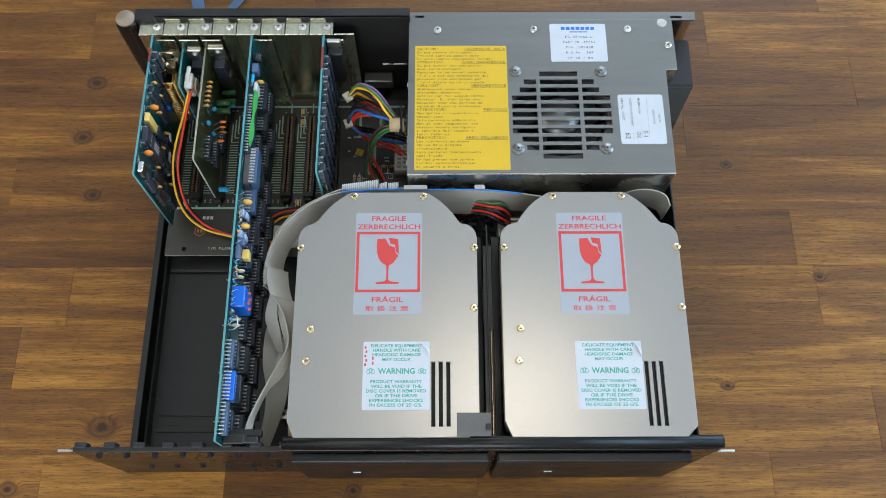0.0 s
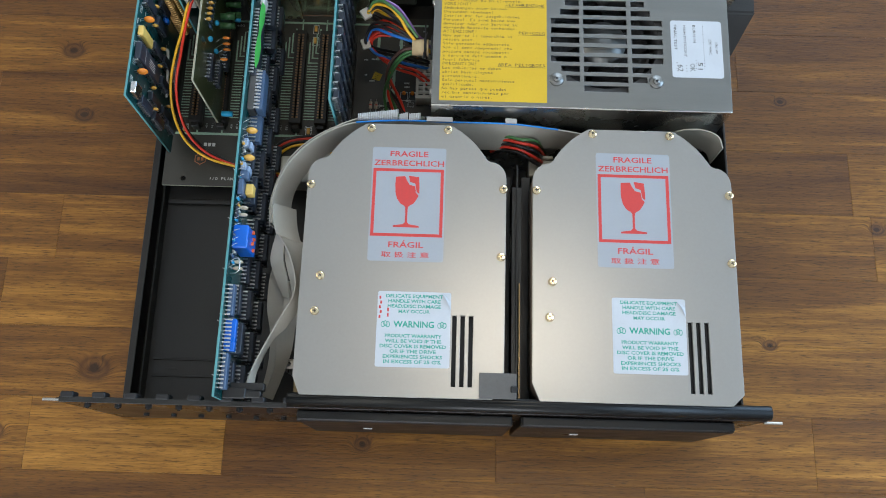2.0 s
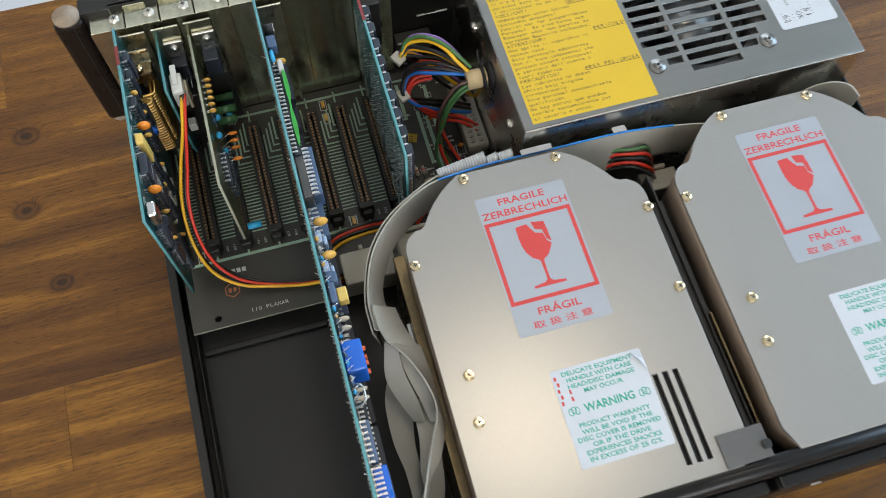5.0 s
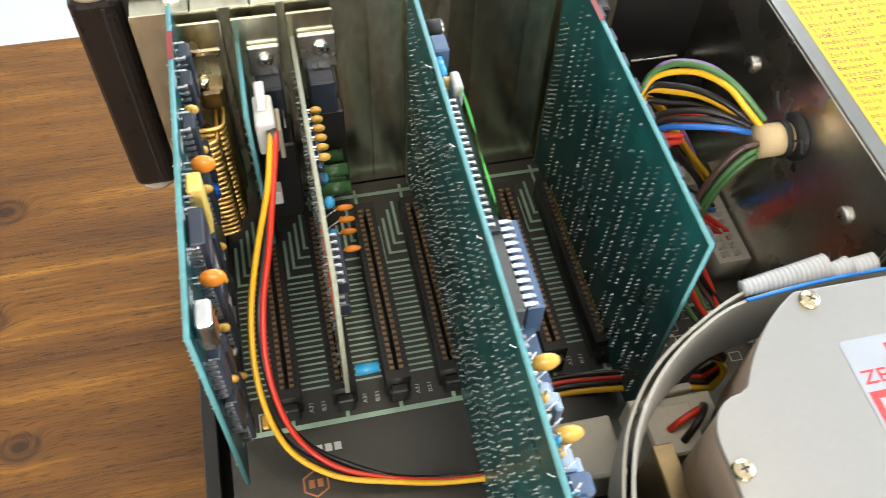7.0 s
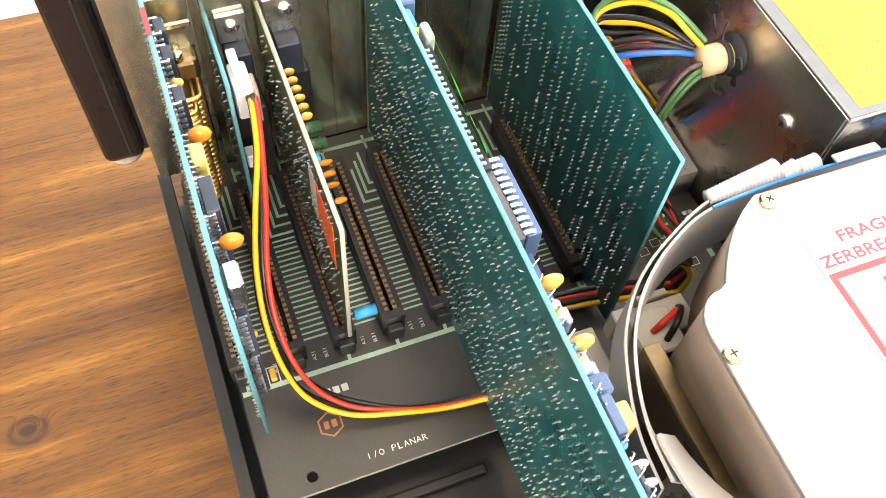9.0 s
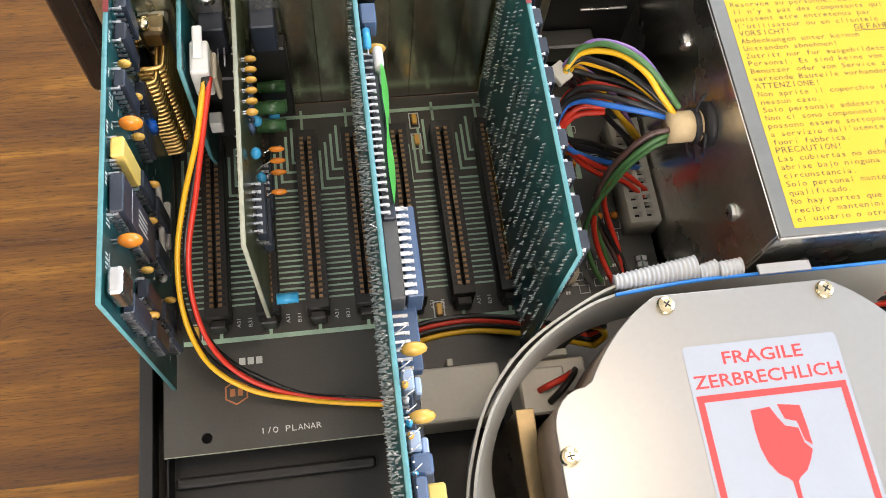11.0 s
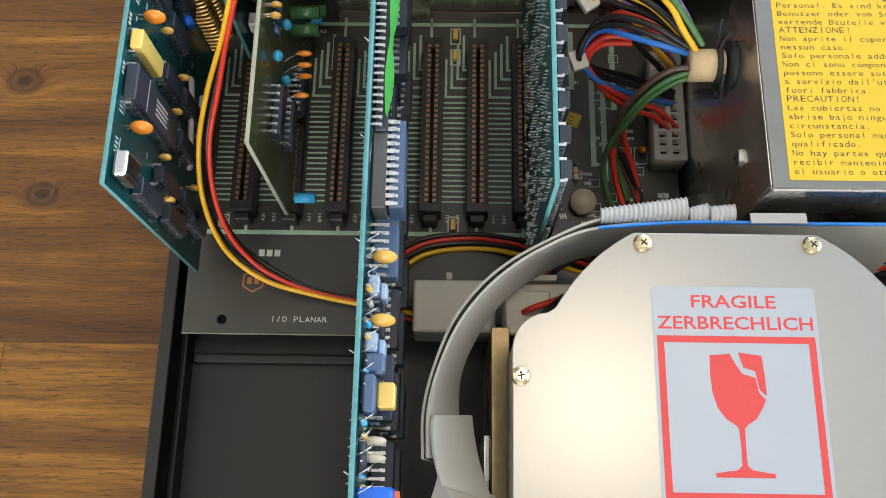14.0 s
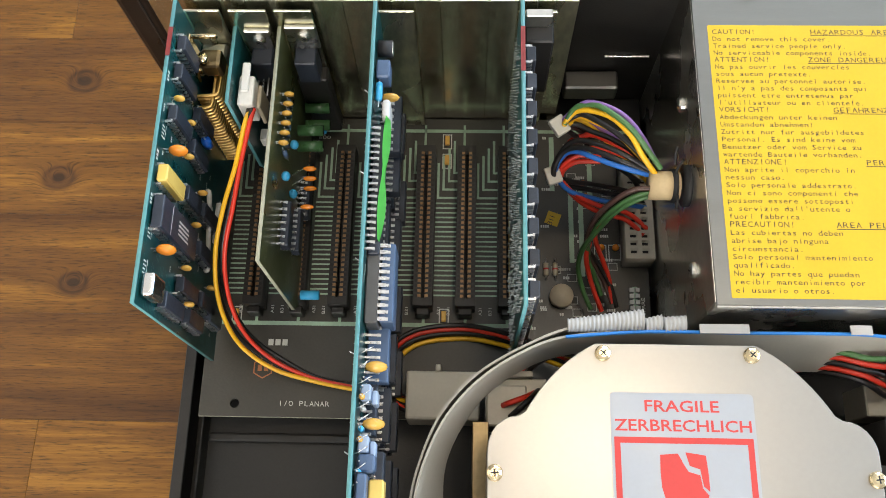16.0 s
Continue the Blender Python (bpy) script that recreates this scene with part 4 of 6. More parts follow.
part("rear_flange_wall", boxed(0.0030, 0.2440, 0.3640, 0.3655, 0.0300, 0.1304), STEEL, psu)
part("edge_fold", boxed(0.0030, 0.2128, 0.2130, 0.2146, 0.1300, 0.1324, bevel=0.0006, seg=2), STEEL, psu)
for x, y in ((0.0270, 0.3465), (0.1070, 0.3468), (0.1855, 0.3470), (0.2180, 0.3310)):
    screw(psu, (x, y, 0.1330), "z", 0.0032, STEEL)
for x, y in ((0.0905, 0.3060), (0.1605, 0.3060), (0.0905, 0.2350), (0.1605, 0.2350)):
    ds = bmesh.new()
    cy(ds, (x, y, 0.1330), "z", 0.0052, 0.0009, 20, 0.0048)
    cy(ds, (x, y, 0.1339), "z", 0.0026, 0.0010, 14, 0.0020)
    rv = part("rivet", ds, STEEL_SAT, psu, "flat fan rivet", True)
    part("rivet_hole", cy(bmesh.new(), (x, y, 0.1349), "z", 0.0009, 0.0002, 10), DARK, rv)
fan = part("fan", plate(rrect(0.0820, 0.1700, 0.2260, 0.3120, 0.004), [[(0.1255 + 0.039 * math.cos(a * math.pi / 16), 0.2690 + 0.039 * math.sin(a * math.pi / 16)) for a in range(32)]], 0.1030, 0.1300), FANGREY, psu, "grey plastic fan frame")
hub = bmesh.new()
cy(hub, (0.1255, 0.2690, 0.106), "z", 0.0165, 0.020, 28)
part("hub", hub, STEEL_SAT, fan, "pale round fan hub", True)
blade = bmesh.new()
for k in range(5):
    f = k / 4
    r = 0.0160 + 0.021 * f
    for s in (-1, 1):
        a = s * 0.34 + 0.25 * f
        blade.verts.new((r * math.cos(a), r * math.sin(a), 0.116 + s * 0.005))
blade.verts.ensure_lookup_table()
for k in range(4):
    v = blade.verts
    blade.faces.new((v[2 * k], v[2 * k + 1], v[2 * k + 3], v[2 * k + 2]))
bmesh.ops.solidify(blade, geom=blade.faces[:], thickness=0.0012)
bme = mesh_of(blade)
bme.materials.append(FANGREY)
for k in range(7):
    bo = part("blade", bme, FANGREY, fan)
    bo.matrix_basis = Matrix.Translation((0.1255, 0.2690, 0)) @ Matrix.Rotation(2 * math.pi * k / 7 + 0.2, 4, "Z")
# no real part: a dark sheet added for the shade below the grille
part("inside_shade_sheet", boxed(0.0050, 0.2110, 0.2160, 0.3550, 0.0900, 0.0920, bevel=0), DARK, psu)

yl = part("yellow_label", plate(rrect(0.0085, 0.0838, 0.2165, 0.3310, 0.0006), [], 0.1330, 0.13312), YELLOW_LB, psu, "yellow hazard label with black print")
LINES = [("CAUTION!", "HAZARDOUS AREA"), "Do not remove this cover.", "Trained service people only.", "No serviceable components inside.", ("ATTENTION!", "ZONE DANGEREUSE"), "Ne pas ouvrir les couvercles", "sous aucun pretexte.", "Reservee au personnel autorise.", "Il n'y a pas des composants qui", "puissent etre entretenus par", "l'utilisateur ou en clientele.", ("VORSICHT!", "GEFAHRENZONE"), "Abdeckungen unter keinen", "Umstanden abnehmen!", "Zutritt nur fur ausgebildetes", "Personal. Es sind keine vom", "Benutzer oder vom Service zu", "wartende Bauteile vorhanden.", ("ATTENZIONE!", "PERICOLO"), "Non aprite il coperchio in", "nessun caso.", "Solo personale addestrato.", "Non ci sono componenti che", "possono essere sottoposti", "a servizio dall'utente o", "fuori fabbrica.", ("PRECAUTION!", "AREA PELIGROSA"), "Las cubiertas no deben", "abrise bajo ninguna", "circunstancia.", "Solo personal mantenimiento", "qualificado.", "No hay partes que puedan", "recibir mantenimiento por", "el usuario o otros."]
for i, ln in enumerate(LINES):
    y = 0.3268 - i * 0.003185
    if isinstance(ln, tuple):
        typed(ln[0], (0.0100, y, 0.13314), 0.00222, 0.0023, BLACK_INK, yl)
        w = 0.0024 * len(ln[1])
        typed(ln[1], (0.0828, y, 0.13314), 0.0024, 0.0023, BLACK_INK, yl, align="RIGHT")
        part("underline", boxed(0.0828 - w, 0.0828, y - 0.0007, y - 0.0004, 0.13313, 0.13316, bevel=0), BLACK_INK, yl)
    else:
        typed(ln, (0.0100, y, 0.13314), 0.00189, 0.0021, BLACK_INK, yl)
wl = part("type_label", plate(rrect(0.1205, 0.1672, 0.3155, 0.3525, 0.0015), [], 0.1330, 0.13312), PAPER, psu, "white type label with grey print")
lg = bmesh.new()
for i in range(7):
    bx(lg, 0.1300 + i * 0.0041, 0.1332 + i * 0.0041, 0.3465, 0.3495, 0.13312, 0.13316)
bx(lg, 0.1370, 0.1520, 0.3440, 0.3450, 0.13312, 0.13316)
part("maker_sign", lg, BLUE_INK, wl, "blue maker sign")
for body, y, w in (("EG 071068-D", 0.3385, 0.0225), ("Fabr.Nr.39251", 0.3335, 0.0262), ("P/N 1501438", 0.3283, 0.0225), ("E.C.Nr. 367", 0.3232, 0.0215), ("CW 30 / 84", 0.3180, 0.0205)):
    typed(body, (0.1445, y, 0.13314), 0.0021, 0.0022, BLACK_INK, wl, align="CENTER")
tl = part("test_label", plate(rrect(0.1722, 0.2085, 0.2390, 0.2840, 0.002), [], 0.1330, 0.13312), PAPER, psu, "white test label with dotted lines")
for body, x, y, w, h in (("FINAL TEST", 0.1745, 0.2805, 0.0200, 0.0020), ("HIGH POT/CONT.", 0.1812, 0.2805, 0.0260, 0.0020), ("BURN IN", 0.1880, 0.2805, 0.0140, 0.0020), ("220 VAC", 0.1990, 0.2700, 0.0130, 0.0020), ("130 W", 0.2035, 0.2670, 0.0090, 0.0018), ("51", 0.1905, 0.2510, 0.0055, 0.0036), ("OK", 0.1850, 0.2500, 0.0062, 0.0034), ("62", 0.1765, 0.2490, 0.0055, 0.0036)):
    text(body, (x, y, 0.13314), w, BLACK_INK, tl, h, turn=-90)
dots = bmesh.new()
for x, n0, n1 in ((0.1950, 0, 17), (0.1890, 13, 17), (0.1822, 15, 18), (0.1755, 14, 18)):
    for i in range(n0, n1):
        bx(dots, x, x + 0.0005, 0.2795 - i * 0.0021, 0.2800 - i * 0.0021, 0.13312, 0.13316)
tagged(part("dotted_rule", dots, BLACK_INK, tl), kind="stuff")
part("round_seal", cy(bmesh.new(), (0.2150, 0.3535, 0.1330), "z", 0.0042, 0.0002, 20), STEEL, psu, "shiny round seal")
for y, z in ((0.3090, 0.107), (0.2350, 0.107)):
    screw(psu, (0.0030, y, z), "x", 0.0034, STEEL, -1)
gr = bmesh.new()
cy(gr, (0.0008, 0.2715, 0.1070), "x", 0.0088, 0.0026, 22)
part("grommet", gr, RUBBER, psu, "black rubber grommet", True)
hood = bmesh.new()
prof = [(0.2800, 0.070), (0.2800, 0.092), (0.3050, 0.112), (0.3520, 0.112), (0.3520, 0.050), (0.3050, 0.050)]
fa = [hood.verts.new((0.2130, y, z)) for y, z in prof]
fb = [hood.verts.new((0.2430 if y > 0.29 else 0.2290, y, z)) for y, z in prof]
hood.faces.new(fa)
hood.faces.new(list(reversed(fb)))
for i in range(6):
    hood.faces.new((fa[i], fb[i], fb[(i + 1) % 6], fa[(i + 1) % 6]))
bmesh.ops.recalc_face_normals(hood, faces=hood.faces)
bmesh.ops.bevel(hood, geom=hood.edges[:], offset=0.0015, segments=2, affect="EDGES")
part("switch_guard", hood, BLACK, psu, "black glossy switch guard")

# ---- expansion cards ----
FZ = 0.0335


def card_outline(y0, y1, z0, z1, f0=0.2410, f1=0.3150):
    return [(y0, z1), (y0, z0), (f0, z0), (f0, FZ), (f1, FZ), (f1, z0), (y1, z0), (y1, z1)]


def fingers(card, x):
    bm = bmesh.new()
    for j in range(30):
        y = 0.2420 + j * 0.00243
        bx(bm, x - 0.00095, x + 0.00095, y, y + 0.0014, FZ + 0.0003, 0.0440)
    tagged(part("edge_contact_strip", bm, GILT, card, "gold edge contacts"), kind="stuff")


def bracket_foot(card, x):
    part("card_bracket", boxed(x - 0.0010, x + 0.0150, 0.3368, 0.3380, 0.032, 0.1330), BRACKET, card, "tarnished steel card bracket")


def back(card, x, more, ys, zs, seed, along="y", rows=()):
    """The solder side: double rows of chip legs and a few single joints."""
    rnd = random.Random(seed)
    (u0, u1), (w0, w1) = (ys, zs) if along == "y" else (zs, ys)
    pts, w = [], w0
    while w < w1:
        for row in (w, w + 0.0072):
            u, shift = u0 + rnd.uniform(0, 0.006), rnd.uniform(-0.0004, 0.0004)
            while u < u1 and row < w1:
                n, keep = rnd.choice((7, 8, 8, 10)), rnd.random() > 0.10
                for k in range(n):
                    v = u + 0.00254 * k
                    if keep and v < u1 and rnd.random() > 0.05:
                        pts.append((x, v, row + shift) if along == "y" else (x, row + shift, v))
                u += 0.00254 * (n + rnd.choice((1, 1, 2)))
        w += rnd.choice((0.0112, 0.0118, 0.0127))
    pts += [(x, y, z) for y, z in rows]
    for k in range(more // 6):
        pts.append((x, rnd.uniform(*ys), rnd.uniform(*zs)))
    studs("solder_side", pts, 0.00064, 0.0012, -1, SOLDER, card, "rows of bright solder points", seed)


def face_print(card, x, ys, zs, n, seed):
    """White part numbers beside the chips, too small to read."""
    rnd = random.Random(seed)
    bm = bmesh.new()
    for i in range(n):
        y, z = rnd.uniform(*ys), rnd.uniform(*zs)
        for k in range(rnd.randint(2, 4)):
            bx(bm, x, x + 0.00005, y + k * 0.0009, y + k * 0.0009 + 0.0006, z, z + 0.0011)
    tagged(part("printed_mark", bm, WHITE_INK, card, "tiny white print"), kind="stuff")


# card with gold-pinned connector beside the case's side
X = -0.2065
c1 = thing("expansion_card", (X, 0.27, FZ), "teal expansion card with orange capacitors and gold connector pins", "circuit card", "expansion cards")
card_board(c1, card_outline(0.2090, 0.3360, 0.0400, 0.1425), X, 0.0016, PCB, PCB_EDGE)
fingers(c1, X)
bracket_foot(c1, X)
F = X + 0.0008
for y, z, n, ln in ((0.3185, 0.129, 7, 0.0190), (0.3060, 0.128, 8, 0.0200), (0.2875, 0.128, 8, 0.0200), (0.3010, 0.101, 8, 0.0200), (0.2850, 0.103, 8, 0.0200), (0.2640, 0.104, 7, 0.018), (0.2655, 0.080, 8, 0.020), (0.2270, 0.096, 8, 0.020), (0.2160, 0.112, 8, 0.0220), (0.2170, 0.084, 8, 0.020), (0.2280, 0.070, 8, 0.020), (0.2480, 0.080, 8, 0.020), (0.2250, 0.057, 7, 0.018)):
    chip(c1, F, y, z, ln, 0.0066, 0.0036, "z", n)
chip(c1, F, 0.2455, 0.119, 0.0420, 0.0130, 0.0042, "z", 20)
ink = bmesh.new()
for k in range(4):
    bx(ink, F + 0.00501, F + 0.00505, 0.2425 + 0.0017 * k, 0.2433 + 0.0017 * k, 0.1090 + 0.001 * (k % 2), 0.1215)
bx(ink, F + 0.00501, F + 0.00505, 0.2396, 0.2514, 0.1292, 0.1297)
part("printed_mark", ink, PALE_CAN, c1, "pale print bars on the large chip")
for y, z in ((0.2730, 0.1335), (0.2325, 0.1325)):
    drop_cap(c1, F, y, z, ORANGE, 0.0034, 0.0085)
drop_cap(c1, F, 0.3120, 0.0580, ORANGE, 0.0034, 0.0085)
for y, z in ((0.2955, 0.1340), (0.2930, 0.1180), (0.2790, 0.1150), (0.2560, 0.0960), (0.2350, 0.1020), (0.2220, 0.0930), (0.2370, 0.0660), (0.2720, 0.0930)):
    drop_cap(c1, F, y, z, MUSTARD, 0.0020, 0.0050)
relay = part("relay_block", boxed(F + 0.0010, F + 0.0052, 0.2572, 0.2642, 0.1195, 0.1410, bevel=0.0006), YELLOW_PL, c1, "pale yellow component block")
rl = bmesh.new()
for k in range(8):
    for yy in (0.2566, 0.2648):
        bx(rl, F, F + 0.0026, yy - 0.0004, yy + 0.0004, 0.1210 + 0.00254 * k, 0.1217 + 0.00254 * k)
tagged(part("lead_frame", rl, TIN, relay, "tinned legs"), kind="stuff")
sw = bmesh.new()
for y0 in (0.2765, 0.2355, 0.2215):
    for k in range(4):
        bx(sw, F, F + 0.00006, y0 + 0.0015 * k, y0 + 0.0006 + 0.0015 * k, 0.1362 + 0.0006 * (k % 2), 0.1392)
    bx(sw, F, F + 0.00006, y0, y0 + 0.0060, 0.1352, 0.1356)
for y0 in (0.2480, 0.2660, 0.3000):
    for k in range(3):
        bx(sw, F, F + 0.00006, y0 + 0.0016 * k, y0 + 0.0010 + 0.0016 * k, 0.1395, 0.1412)
part("printed_mark", sw, WHITE_INK, c1, "white printed marks along the top edge")
part("guide_rail", wire_mesh([(F + 0.0008, 0.2440, 0.0700), (F + 0.0022, 0.2450, 0.0715), (F + 0.0022, 0.2600, 0.0760), (F + 0.0022, 0.2760, 0.0810), (F + 0.0008, 0.2775, 0.0815)], 0.0012, 4, 1), PALE_CAN, c1, "pale bent bar", True)
rod(c1, F, 0.2955, 0.0940, "z", 0.0065, 0.0022, BLUE_PL, "capacitor")
xt = boxed(F + 0.0005, F + 0.0055, 0.2125, 0.2215, 0.1280, 0.1408, bevel=0.0014, seg=3)
part("crystal_can", xt, SILVER, c1, "silver crystal can")
part("handle_bar", boxed(F + 0.0004, F + 0.0030, 0.2590, 0.2790, 0.0620, 0.0650, bevel=0.0006), PALE_CAN, c1)
shell = bmesh.new()
bx(shell, F, F + 0.0120, 0.3290, 0.3366, 0.0520, 0.1100, 0.0012)
dsub = part("port_shell", shell, STEEL, c1, "bright steel port shell")
bx0 = bmesh.new()
for k in range(3):
    bx(bx0, F + 0.0005, F + 0.0016 + 0.003 * k, 0.3180 + k * 0.003, 0.3200 + k * 0.003, 0.1070, 0.1125, 0.0003)
part("shell_clamp", bx0, BRASS, dsub)
fl1 = bmesh.new()
bx(fl1, F + 0.0006, F + 0.0020, 0.3190, 0.3290, 0.1110, 0.1290, 0.0004)
bx(fl1, F + 0.0020, F + 0.0130, 0.3275, 0.3290, 0.1265, 0.1290, 0.0004)
part("port_flange", fl1, BRASS, dsub, "bent pale brass flange")
hous = bmesh.new()
bx(hous, F + 0.0030, F + 0.0125, 0.3200, 0.3288, 0.1080, 0.1180, 0.0020, 2)
part("port_housing", hous, GOLD, dsub, "tarnished connector housing")
part("screw_boss", cy(bmesh.new(), (F + 0.0055, 0.3220, 0.1180), "z", 0.0022, 0.0040, 12), BRASS, dsub, "", True)
for k in range(20):
    z = 0.0550 + k * 0.0027
    for s in range(2):
        yy = 0.3060 + 0.0050 * s
        part("gold_pin", wire_mesh([(F + 0.0075 + 0.0028 * s, 0.3290, z + 0.0018 * s), (F + 0.0072 + 0.0028 * s, yy + 0.0040, z + 0.0018 * s), (F + 0.0058 + 0.0028 * s, yy + 0.0008, z + 0.0018 * s), (F + 0.0005, yy, z + 0.0018 * s)], 0.00088, 3, 1), GILT, dsub)
back(c1, X - 0.0008, 320, (0.212, 0.330), (0.046, 0.138), 5, "z")
face_print(c1, X + 0.0008, (0.213, 0.330), (0.045, 0.140), 60, 15)
part("red_edge_mark", boxed(X - 0.0009, X + 0.0009, 0.3100, 0.3230, 0.1425, 0.1427, bevel=0), DULL_RED, c1)

# short card with the white plug
X = -0.1870
c3 = thing("expansion_card", (X, 0.318, FZ), "short teal expansion card with a white power plug on its edge", "circuit card", "expansion cards")
card_board(c3, [(0.3000, 0.1235), (0.3000, 0.0600), (0.3090, FZ), (0.3150, FZ), (0.3360, 0.0450), (0.3360, 0.1235)], X, 0.0016, PCB, PCB_EDGE)
bracket_foot(c3, X)
F = X + 0.0008
part("regulator", boxed(F + 0.0030, F + 0.0125, 0.3270, 0.3366, 0.0920, 0.1080, bevel=0.0006), CHIP, c3, "black power regulator")
tabm = bmesh.new()
bx(tabm, F + 0.0020, F + 0.0135, 0.3345, 0.3366, 0.1080, 0.1215, 0.0005)
part("metal_tab", tabm, STEEL, c3)
screw(c3, (F + 0.0078, 0.3345, 0.1158), "y", 0.0030, STEEL, -1)
sk = part("port_block", boxed(F + 0.0010, F + 0.0140, 0.3200, 0.3366, 0.0420, 0.0860, bevel=0.0008), SLOT, c3, "black port block")
lg = bmesh.new()
for k in range(4):
    bx(lg, F + 0.0030 + k * 0.0026, F + 0.0036 + k * 0.0026, 0.3180, 0.3270, 0.0935 + 0.0012 * k, 0.0941 + 0.0012 * k)
part("lead_frame", lg, TIN, c3)
part("small_block", boxed(F + 0.0010, F + 0.0060, 0.3070, 0.3130, 0.0670, 0.0740, bevel=0.0005), WHITE_PL, c3, "small white block")
studs("solder_side", [(X - 0.0008, 0.305 + 0.004 * (k % 7), 0.055 + 0.005 * (k // 7)) for k in range(84)], 0.0009, 0.0011, -1, SOLDER, c3, "rows of solder points", 9)
plug = thing("power_plug", (X + 0.006, 0.31, 0.10), "white nylon power plug on the short card", "plug")
pl = bmesh.new()
bx(pl, F + 0.0012, F + 0.0080, 0.3025, 0.3165, 0.1010, 0.1165, 0.0010, 2)
part("housing", pl, WHITE_PL, plug)
part("lock_tab", boxed(F + 0.0025, F + 0.0060, 0.3080, 0.3220, 0.1166, 0.1180, bevel=0.0005), WHITE_PL, plug)
part("shroud", boxed(F + 0.0081, F + 0.0098, 0.3040, 0.3150, 0.0960, 0.1110, bevel=0.0005), CREAM, plug, "cream shroud")

# olive card
X = -0.1680
c2 = thing("expansion_card", (X, 0.284, FZ), "olive expansion card with orange label and small coloured parts", "circuit card", "expansion cards")
card_board(c2, [(0.2315, 0.1235), (0.2315, 0.0500), (0.2410, FZ), (0.3150, FZ), (0.3150, 0.0430), (0.3360, 0.0430), (0.3360, 0.1235)], X, 0.0016, PCB_OLIVE, PCB_OLIVE_EDGE)
fingers(c2, X)
bracket_foot(c2, X)
F = X + 0.0008
pins = chip(c2, F, 0.2570, 0.094, 0.0200, 0.0066, 0.0038, "y", 7)
pins += chip(c2, F, 0.2620, 0.072, 0.0200, 0.0066, 0.0038, "y", 8)
pins += chip(c2, F, 0.2850, 0.056, 0.0200, 0.0066, 0.0038, "y", 8)
for k in range(6):
    drop_cap(c2, F, 0.2860 + k * 0.0048, 0.1145 - 0.0005 * k, MUSTARD, 0.0018, 0.0050)
    rod(c2, F, 0.2860 + k * 0.0048, 0.1035, "z", 0.0060, 0.0011, GREYBLUE)
for y, z, yy in ((0.3270, 0.068, 0), (0.3200, 0.064, 0), (0.3090, 0.080, 0), (0.3020, 0.078, 0)):
    part("capacitor", cy(bmesh.new(), (F + 0.0012, y, z), "x", 0.0026, 0.0115, 14), GREEN_CAP, c2, "dark green film capacitor", True)
part("capacitor", cy(bmesh.new(), (F + 0.0060, 0.3240, 0.0480), "y", 0.0024, 0.0070, 14), LBLUE, c2, "light blue capacitor", True)
part("capacitor", cy(bmesh.new(), (F + 0.0030, 0.2375, 0.0545), "x", 0.0022, 0.0085, 14), LBLUE, c2, "light blue capacitor", True)
for k, (y, z) in enumerate(((0.2885, 0.083), (0.2845, 0.081), (0.2805, 0.079), (0.2700, 0.083))):
    part("capacitor", ball(bmesh.new(), (F + 0.0085, y, z), 0.0032, 0.0012, 0.0014, 10), ORANGE, c2, "small orange capacitor", True)
    part("lead", wire_mesh([(F, y - 0.002, z - 0.003), (F + 0.003, y - 0.001, z - 0.001), (F + 0.0060, y, z)], 0.0003, 3, 1), TIN, c2)
for y, z in ((0.2760, 0.103), (0.2750, 0.086), (0.2960, 0.092)):
    part("capacitor", ball(bmesh.new(), (F + 0.0026, y, z), 0.0020, 0.0022, 0.0022, 10), LBLUE, c2, "turquoise capacitor", True)
part("regulator", boxed(F + 0.0030, F + 0.0125, 0.3270, 0.3366, 0.0920, 0.1080, bevel=0.0006), CHIP, c2, "black power regulator")
tabm = bmesh.new()
bx(tabm, F + 0.0010, F + 0.0145, 0.3345, 0.3366, 0.1080, 0.1245, 0.0005)
part("metal_tab", tabm, STEEL, c2)
screw(c2, (F + 0.0090, 0.3345, 0.1188), "y", 0.0030, STEEL, -1)
part("port_block", boxed(F + 0.0010, F + 0.0150, 0.3290, 0.3366, 0.0400, 0.0910, bevel=0.0008), SLOT, c2, "black port block")
for a, b, mt, lb in ((0.2395, 0.2600, ORANGE_LB, "orange-red sticker"), (0.2600, 0.2690, PALE_CAN, "grey printed sticker")):
    part("sticker", boxed(X - 0.00105, X - 0.00085, a, b - 0.0004, 0.0880, 0.1130, bevel=0), mt, c2, lb)
rnd = random.Random(21)
studs("solder_side", [(X - 0.0008, 0.236 + 0.0026 * (k % 36), 0.050 + 0.0052 * (k // 36)) for k in range(36 * 14) if rnd.random() < 0.5 and not (0.236 < 0.236 + 0.0026 * (k % 36) < 0.271 and 0.085 < 0.050 + 0.0052 * (k // 36) < 0.115)] + [(X - 0.0008, y, z) for y, z in pins], 0.0008, 0.0012, -1, SOLDER, c2, "rows of solder points", 7)

# full-length card
X = -0.1255
c4 = thing("expansion_card", (X, 0.17, FZ), "full-length teal expansion card with many chips and blue block", "circuit card", "expansion cards")
card_board(c4, card_outline(0.0070, 0.3360, 0.0370, 0.1420), X, 0.0016, PCB, PCB_EDGE)
fingers(c4, X)
bracket_foot(c4, X)
F = X + 0.0008
chip(c4, F, 0.2570, 0.1300, 0.0530, 0.0135, 0.0040, "y", 20)
chip(c4, F, 0.2970, 0.1080, 0.0260, 0.0066, 0.0080, "y", 9)
part("chip_socket", boxed(F + 0.0003, F + 0.0052, 0.2050, 0.2360, 0.1195, 0.1345, bevel=0.0005), GREY_PAINT, c4, "dark grey chip socket")
